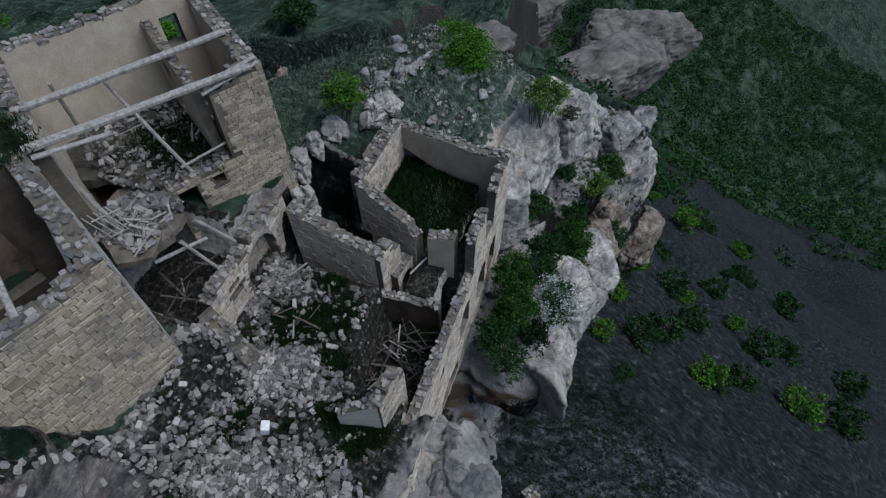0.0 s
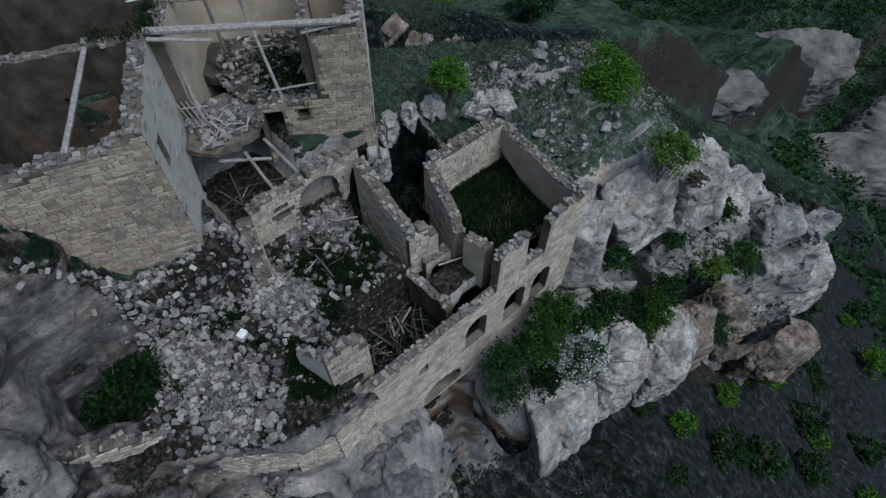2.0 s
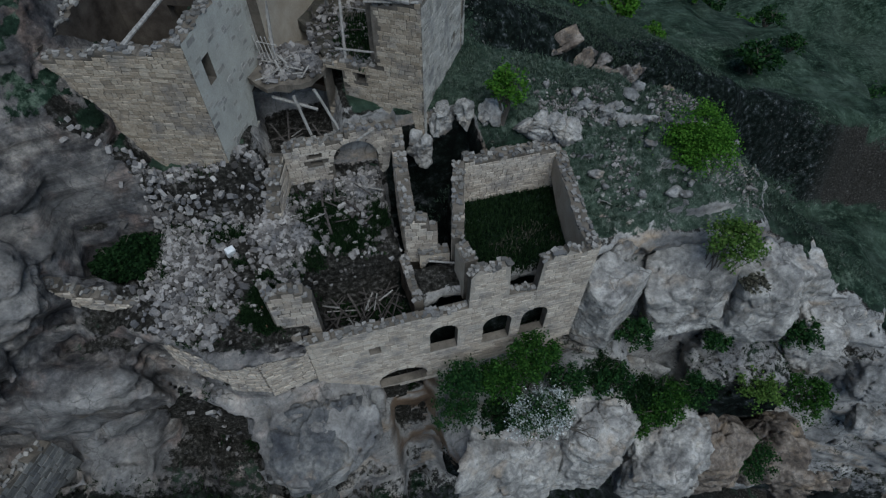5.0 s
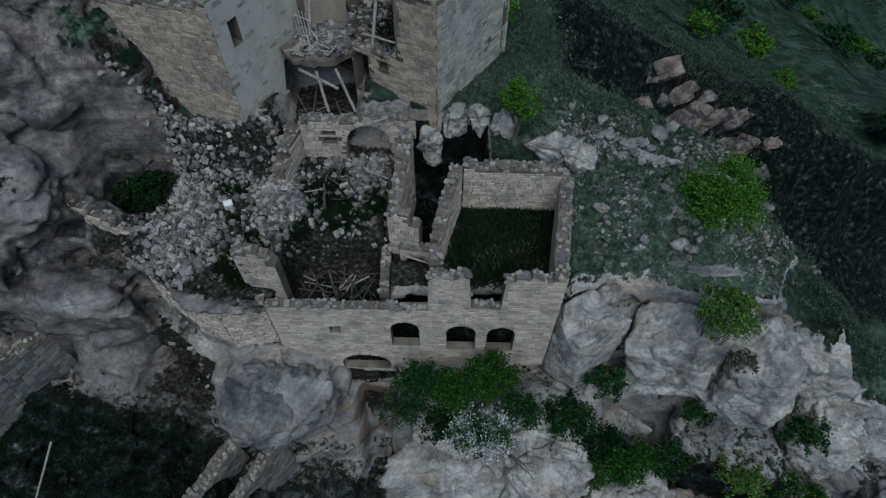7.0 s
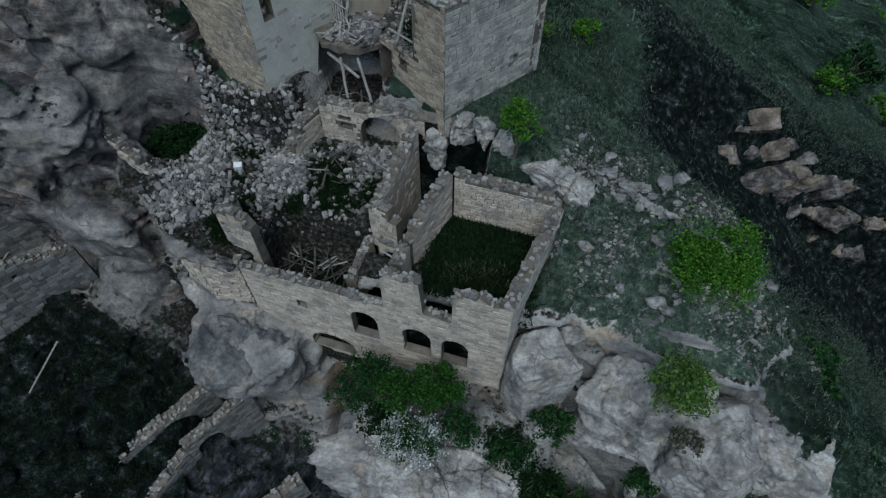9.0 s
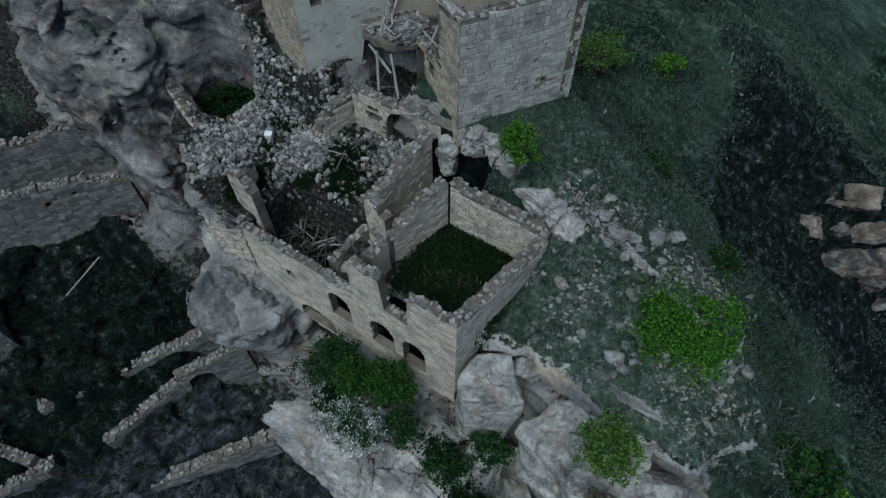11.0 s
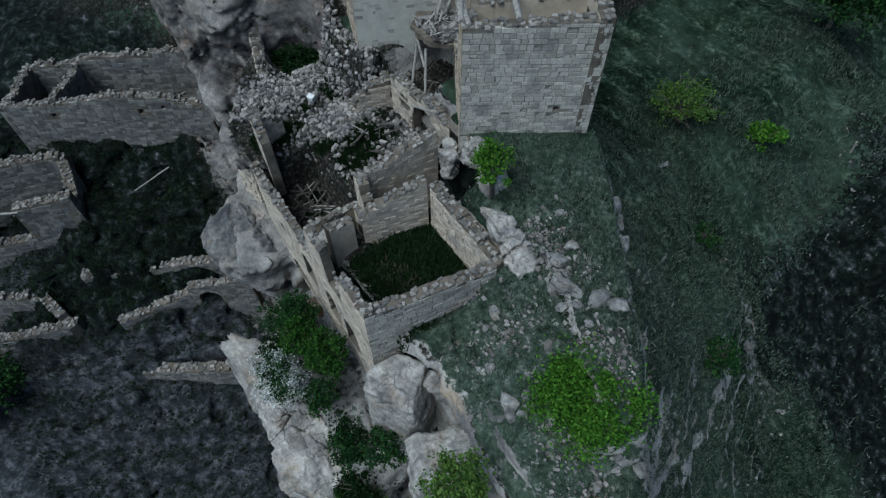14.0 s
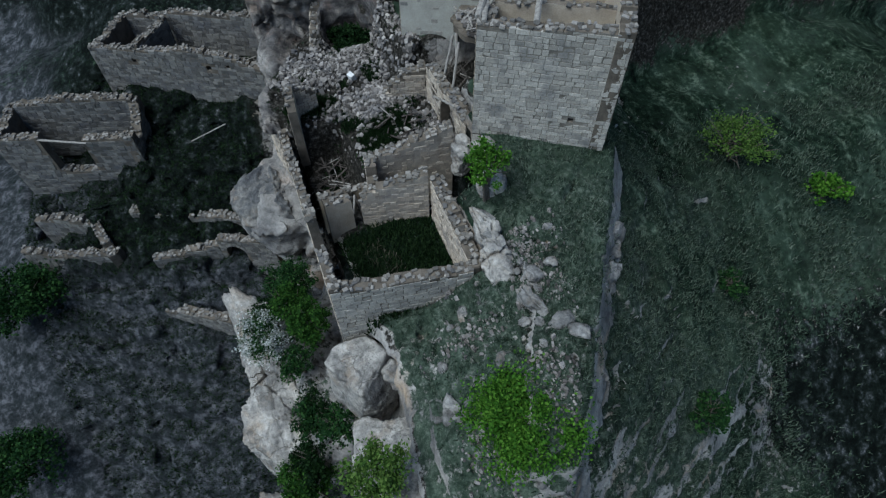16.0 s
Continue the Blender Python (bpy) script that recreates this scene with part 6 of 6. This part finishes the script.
# ---------------------------------------------------------------- grass
def grass_on(verts, faces, count, size, material, name, label, seed, keep, blades=5, up=0.75):
    g = np.random.default_rng(seed)
    fa = np.asarray(faces)
    a, b, c, d = (verts[fa[:, k]] for k in range(4))
    nrm = np.cross(c - a, d - b)
    area = np.linalg.norm(nrm, axis=1) * 0.5 + 1e-9
    nz = nrm[:, 2] / (2 * area)
    cen = (a + b + c + d) / 4
    w = area * step(up - 0.25, up, nz) * keep(cen)
    pick = g.choice(len(fa), count, p=w / w.sum())
    u, v = g.random((count, 1)), g.random((count, 1))
    p = (a[pick] * (1 - u) + b[pick] * u) * (1 - v) + (d[pick] * (1 - u) + c[pick] * u) * v
    n = count * blades
    root = np.repeat(p, blades, 0) + np.concatenate([g.normal(scale=size * 0.35, size=(n, 2)), np.full((n, 1), -0.03)], 1)
    ln = size * g.uniform(0.5, 1.3, n)
    an = g.uniform(0, 6.283, n)
    lean = g.uniform(0.1, 0.9, n)
    side = np.stack([np.cos(an), np.sin(an), 0 * an], 1)
    out = np.stack([-np.sin(an), np.cos(an), 0 * an], 1)
    wd = (size * 0.11)
    tip = root + out * (ln * lean)[:, None] + np.array([0, 0, 1.0]) * (ln * (1 - 0.5 * lean))[:, None]
    vs = np.stack([root - side * wd, root + side * wd, tip], 1).reshape(-1, 3)
    return mesh_object(name, vs, np.arange(n * 3).reshape(n, 3).tolist(), material, None, False, label, "grass", "stuff")


zone_top = lambda c: step(12.5, 14, c[:, 0]) * step(0.0, 1.5, c[:, 1] - y_edge(c[:, 0])) + step(6, 7, c[:, 0]) * step(6, 7, c[:, 1])
zone_room = lambda c: step(7.9, 8.2, c[:, 0]) * step(13.1, 12.7, c[:, 0]) * step(0.6, 1.0, c[:, 1]) * step(5.6, 5.3, c[:, 1])
zone_straw = lambda c: step(8.6, 9.4, c[:, 0]) * step(12.2, 11.4, c[:, 0]) * step(2.0, 2.4, c[:, 1]) * step(3.3, 2.8, c[:, 1])
zone_low = lambda c: step(-2.0, -4.5, c[:, 1] - y_edge(c[:, 0])) * step(-3.5, -6.0, c[:, 2] - 2.6 * step(-6, -10, c[:, 0])) * step(-26, -20, c[:, 2])
def zone_yard(c):
    x, y = c[:, 0], c[:, 1]
    west = step(-3.6, -2.7, x) * step(-0.5, -1.3, x) * step(1.0, 1.6, y) * step(7.0, 6.0, y)
    east = step(0.8, 1.6, x) * step(4.8, 4.2, x) * step(4.0, 4.6, y) * step(7.2, 6.4, y)
    rest = step(-6.2, -5.6, x) * step(4.8, 4.2, x) * step(0.8, 1.4, y) * step(8.3, 7.6, y)
    return (west + 0.8 * east + 0.12 * rest) * step(-0.25, 0.3, vnoise(x * 1.1, y * 1.1, x * 0 + 5.0))
gravel = []
for k in range(1500):
    while True:
        x, y = rnd.uniform(12.8, 23), rnd.uniform(-0.5, 9)
        if y > float(y_edge(x)) + 0.3 and y < 9.4 - 0.55 * max(0, x - 14) and rnd.random() < 0.25 + float(vnoise(np.array([x * 0.7]), np.array([y * 0.7]), np.array([1.0]))[0]):
            break
    s = 0.03 + 0.12 * rnd.random() ** 3
    gravel.append((rnd.choice(CHUNKS[M_BLOCK]), Matrix.Translation((x, y, gz(x, y) + 0.2 * s)) @ Euler((rnd.uniform(-3, 3), rnd.uniform(-3, 3), 0)).to_matrix().to_4x4() @ Matrix.Diagonal((s * 1.5, s, s * 0.7, 1))))
joined("crest_gravel", gravel, M_RUBBLE, None, "pale gravel and chips in the crest turf", "gravel", "stuff")
grass_on(crag_v, crag_f, 22000, 0.22, M_GRASS, "turf", "short grey-green hillside grass", 21, zone_top)
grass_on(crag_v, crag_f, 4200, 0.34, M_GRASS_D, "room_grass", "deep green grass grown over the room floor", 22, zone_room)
grass_on(crag_v, crag_f, 110, 0.4, M_STRAW, "dry_grass", "dry straw-coloured grass in the room", 23, zone_straw)
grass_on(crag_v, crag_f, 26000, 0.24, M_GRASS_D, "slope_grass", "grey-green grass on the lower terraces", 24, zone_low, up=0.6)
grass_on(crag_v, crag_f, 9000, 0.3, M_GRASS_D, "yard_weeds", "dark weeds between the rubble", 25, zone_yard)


def tufts(spots, n, size, material, name, label, seed):
    """Weeds on floors and wall tops: spots of (x, y, z, spread)."""
    g = np.random.default_rng(seed)
    s = np.array(spots)[g.integers(0, len(spots), n)]
    root = s[:, :3] + g.normal(size=(n, 3)) * s[:, 3:4] * np.array([1, 1, 0.05])
    an, lean, ln = g.uniform(0, 6.283, n), g.uniform(0.1, 0.9, n), size * g.uniform(0.5, 1.3, n)
    side = np.stack([np.cos(an), np.sin(an), 0 * an], 1) * size * 0.13
    out = np.stack([-np.sin(an), np.cos(an), 0 * an], 1)
    tip = root + out * (ln * lean)[:, None] + np.array([0, 0, 1.0]) * (ln * (1 - 0.5 * lean))[:, None]
    vs = np.stack([root - side, root + side, tip], 1).reshape(-1, 3)
    return mesh_object(name, vs, np.arange(n * 3).reshape(n, 3).tolist(), material, None, False, label, "weeds", "stuff")


on = lambda u, v, z, w: ((TJ + tf * u + tr_ * v).x, (TJ + tf * u + tr_ * v).y, z, w)
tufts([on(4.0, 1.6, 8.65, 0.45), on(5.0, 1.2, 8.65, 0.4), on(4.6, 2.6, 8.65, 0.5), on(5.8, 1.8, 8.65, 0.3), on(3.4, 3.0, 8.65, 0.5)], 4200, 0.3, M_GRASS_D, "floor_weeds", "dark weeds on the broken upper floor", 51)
tufts([on(0.0, 0.6, 12.5, 0.22), on(-0.1, 1.4, 12.5, 0.2), on(-0.6, 0.0, 12.45, 0.25), on(-1.6, 0.1, 12.4, 0.25), on(0.1, 0.1, 12.5, 0.2)], 1500, 0.16, M_GRASS_D, "wall_moss", "green moss and weeds on the wall top", 52)

zone_back = lambda c: step(4, 9, c[:, 0]) * step(70, 40, c[:, 0]) * step(12, 20, c[:, 1]) * step(75, 45, c[:, 1]) * (0.25 + step(-0.2, 0.4, vnoise(c[:, 0] * 0.15, c[:, 1] * 0.5, c[:, 0] * 0))) * (1 - 0.85 * step(16, 22, c[:, 0]) * step(22, 27, c[:, 1]) * step(37, 34, c[:, 1]))
far_me = ground.data
far_v = np.empty(len(far_me.vertices) * 3)
far_me.vertices.foreach_get("co", far_v)
far_f = np.empty(len(far_me.polygons) * 4, np.int32)
far_me.polygons.foreach_get("vertices", far_f)
grass_on(far_v.reshape(-1, 3), far_f.reshape(-1, 4), 26000, 0.34, M_GRASS, "hill_grass", "streaky grey-green grass on the back slope", 26, zone_back, up=0.5)

# ---------------------------------------------------------------- timber and clutter
def board_pile(name, n, box, length, seed, label, parent=None, material=M_DARKWOOD, flat=0.5):
    """Separate boards and poles lying as they fell."""
    r = random.Random(seed)
    for k in range(n):
        x, y = r.uniform(box[0], box[1]), r.uniform(box[2], box[3])
        z = (gz(x, y) if len(box) < 5 else box[4]) + r.uniform(0.08, 0.35)
        a, e, ln = r.uniform(0, math.pi), r.uniform(-flat, flat), r.uniform(0.4, 1.0) * length
        v = Vector((math.cos(a) * math.cos(e), math.sin(a) * math.cos(e), math.sin(e))) * ln * 0.5
        c = Vector((x, y, z + abs(v.z) * 0.8))
        ob = beam(None, c - v, c + v, r.uniform(0.04, 0.11), r.uniform(0.035, 0.07), material if r.random() < 0.85 else M_WOOD, name, seed * 100 + k)
        tagged(ob, label, "timber", name + "s")


board_pile("fallen_rafter", 58, (1.2, 4.4, 1.0, 3.1), 1.7, 1, "dark rotten rafter fallen into the sunken room")
board_pile("fallen_rafter", 22, (1.6, 4.8, 5.4, 7.6), 1.3, 2, "weathered rafter lying in the rubble yard")
board_pile("fallen_board", 20, (0.9, 3.0, 10.1, 11.6, 8.4), 1.0, 3, "splintered grey board on the broken platform", material=M_WOOD)
board_pile("cellar_timber", 16, (0.6, 3.4, 9.2, 10.6), 2.0, 4, "splintered timber in the dark hollow under the platform", flat=0.9)
board_pile("fallen_board", 14, (3.6, 7.0, 11.0, 14.5, 8.7), 1.4, 5, "broken board on the upper floor")
board_pile("old_rafter", 14, (-18.5, -14.5, -2.0, 1.5), 2.4, 6, "bleached rafter in the low ruin", material=M_WOOD)
for k, (p, q, w) in enumerate((((2.0, 9.6, 8.0), (2.35, 9.0, 6.2), 0.14), ((1.1, 10.2, 7.7), (2.9, 9.4, 7.2), 0.15), ((2.9, 9.5, 8.2), (3.6, 8.9, 6.3), 0.14), ((5.0, 8.35, 6.3), (4.2, 7.6, 6.6), 0.13))):
    tagged(beam(None, p, q, w, None, M_WOOD, "broken_post", 500 + k), "broken grey post leaning under the platform", "timber", "broken posts")
tagged(beam(None, (-11.7, -2.65, -4.2), (-11.95, -5.4, -5.1), 0.1, None, M_WOOD, "bleached_pole", 510), "bleached pole lying on the lower terrace", "timber")
tagged(beam(None, (16.9, 35.3, -5.5), (16.6, 34.7, -1.8), 0.16, None, M_WOOD, "fence_post", 511), "leaning grey wooden post on the hillside", "post")
tagged(beam(None, (5.9, 2.6, 3.45), (6.95, 2.2, 3.4), 0.1, None, M_WOOD, "bleached_pole", 512), "bleached pole over the small vault", "timber")

# window bars of the stair frame left standing on the platform
ladder = empty_thing("broken_window_frame", (1.5, 11.4, 8.5), "bleached wooden window frame leaning on the plastered wall", "window frame")
for k in range(5):
    beam(ladder, (1.15 + 0.16 * k, 11.35 - 0.11 * k, 8.5), (0.95 + 0.16 * k, 11.95 - 0.11 * k, 9.7), 0.05, 0.05, M_WOOD, "bar", 520 + k)
for k in range(2):
    beam(ladder, (1.05 + 0.0 * k, 11.42 + 0.35 * k, 8.75 + 0.7 * k), (1.85, 10.87 + 0.35 * k, 8.75 + 0.7 * k), 0.06, 0.05, M_WOOD, "rail", 530 + k)

# rusty bedstead
bed = empty_thing("bedstead", (-1.75, 1.75, 3.4), "rusty iron bedstead frame standing in the rubble", "bed frame")
B = [Vector(v) for v in ((-2.2, 1.35, 3.45), (-1.2, 1.25, 3.45), (-1.25, 2.1, 3.55), (-2.15, 2.2, 3.55))]
for k in range(4):
    beam(bed, B[k], B[(k + 1) % 4], 0.045, 0.045, M_RUST, "rail", 540 + k)
    beam(bed, B[k] - Vector((0, 0, 0.3)), B[k] + Vector((0, 0, 0.45)), 0.05, 0.05, M_RUST, "leg", 550 + k)
for k in range(4):
    beam(bed, B[0].lerp(B[1], 0.2 + 0.2 * k) , B[3].lerp(B[2], 0.2 + 0.2 * k), 0.02, 0.02, M_RUST, "slat", 560 + k)

# pale squared block
wb = new("dressed_block", CHUNKS[M_BLOCK][2])
wb.data = wb.data.copy()
wb.data.materials[0] = M_WHITE
wb.matrix_world = Matrix.Translation((-2.2, 5.2, gz(-2.2, 5.2) + 0.2)) @ Euler((0.2, 0.1, 0.4)).to_matrix().to_4x4() @ Matrix.Diagonal((0.36, 0.3, 0.42, 1))
tagged(wb, "white limewashed square block in the rubble", "stone")

# ---------------------------------------------------------------- hillside trees and woods
def far_z(x, y):
    i = int(np.clip(np.searchsorted(FAR_X, x) - 1, 0, len(FAR_X) - 2))
    j = int(np.clip(np.searchsorted(FAR_Y, y) - 1, 0, len(FAR_Y) - 2))
    a, b = (x - FAR_X[i]) / (FAR_X[i + 1] - FAR_X[i]), (y - FAR_Y[j]) / (FAR_Y[j + 1] - FAR_Y[j])
    return float((FAR_Z[i, j] * (1 - a) + FAR_Z[i + 1, j] * a) * (1 - b) + (FAR_Z[i, j + 1] * (1 - a) + FAR_Z[i + 1, j + 1] * a) * b)


z0 = far_z(9.2, 42)
plant("dark_tree", (9.2, 41.5, z0), (9.3, 41.5, z0 + 2.6), (3.2, 3.0, 2.6), M_LEAF_D, 130, 9000, 0.26, 31, "broad dark green tree on the grassy slope", "tree")
plant("olive_bush", (8.9, 24.8, -0.4), (8.9, 24.8, 1.2), (2.2, 2.2, 1.6), M_LEAF_Y, 70, 2600, 0.16, 32, "thin olive-green bush on the slope")
plant("dark_tree", (-7.5, -20.5, -13.0), (-7.2, -20.0, -10.4), (2.6, 3.0, 2.2), M_LEAF_D, 110, 7000, 0.24, 33, "broad dark green tree on the lower slope", "tree")
plant("dark_tree", (2.0, -24.0, -19.5), (2.0, -23.8, -17.0), (2.6, 2.6, 2.2), M_LEAF_D, 110, 6000, 0.24, 34, "broad dark green tree on the lower slope", "tree")
proto = [plant("hillside_bush", (0, 0, -60 - 8 * k), (0, 0, -59 - 8 * k), (1.3, 1.2, 1.0), (M_LEAF_D, M_LEAF, M_LEAF_D)[k], 40, 1300, 0.22, 40 + k, "round green bush on the hillside") for k in range(3)]
spots = [(28.5, 6.8, 1.5), (31, 9, 1.3), (33, 3.5, 1.2), (26.0, 4.5, 1.0), (24.5, -10, 1.1), (27.5, -14.5, 1.6), (31.5, -18, 1.8), (35, -12, 1.2), (22, -6.5, 0.9), (19, -12, 0.8), (13, 29, 1.0), (21, 14, 0.8), (15.5, 20, 0.7), (44, -14, 2.0), (48, -22, 2.0), (40, -24, 1.6)]
for k in range(60):
    if k % 2:
        spots.append((rnd.uniform(40, 150), rnd.uniform(42, 150), rnd.uniform(1.6, 3.2)))
    else:
        spots.append((rnd.uniform(25, 120), rnd.uniform(-60, -8), rnd.uniform(1.0, 2.6)))
for k, (x, y, s) in enumerate(spots):
    z = max(far_z(x, y), gz(x, y) if x < 35 and -14 < y < 23 else -999)
    copy_thing(proto[k % 3], Matrix.Translation((x, y, z - 0.2)) @ Matrix.Rotation(k * 1.3, 4, 'Z') @ Matrix.Scale(s, 4))
for p in proto:
    for o in (*p.children_recursive, p):
        bpy.data.objects.remove(o)

# outcrops that break through the slope beyond the crest
for k in range(16):
    x = 27 + 1.7 * k + rnd.uniform(-1.5, 1.5)
    y = -5.5 - 0.30 * (x - 27) + rnd.uniform(-2.2, 2.2)
    s = rnd.uniform(0.7, 1.7)
    z = max(far_z(x, y), gz(x, y) if x < 35 else -999)
    boulder((x, y, z + 0.15 * s), (s * 1.5, s, s * 0.8), rnd.uniform(-40, 10), 400 + k, "low grey limestone outcrop on the slope", "outcrop", sub=5, material=M_CREST)

# woods on the far side of the valley
g = np.random.default_rng(77)
cx, cy = 110 + 530 * g.random(11000) ** 0.8, g.uniform(-360, 210, 11000)
keepw = (vnoise(cx * 0.03, cy * 0.03, cx * 0) + np.clip((cx - 215) / 90, -1.1, 0.6) > -0.1) & ((cy < 20) | (cx > 360))
cx, cy = cx[keepw], cy[keepw]
cz = np.array([far_z(a, b) for a, b in zip(cx, cy)])
rep = 18
pp = np.repeat(np.stack([cx, cy, cz + 2.5], 1), rep, 0) + g.normal(size=(len(cx) * rep, 3)) * np.array([1.9, 1.9, 1.5])
v, f = leaf_quads(pp, g.uniform(1.2, 2.6, len(pp)), g)
mesh_object("far_woods", v, f.tolist(), M_LEAF_D, None, False, "dark green woods across the valley", "woods", "stuff")

lay_stones()
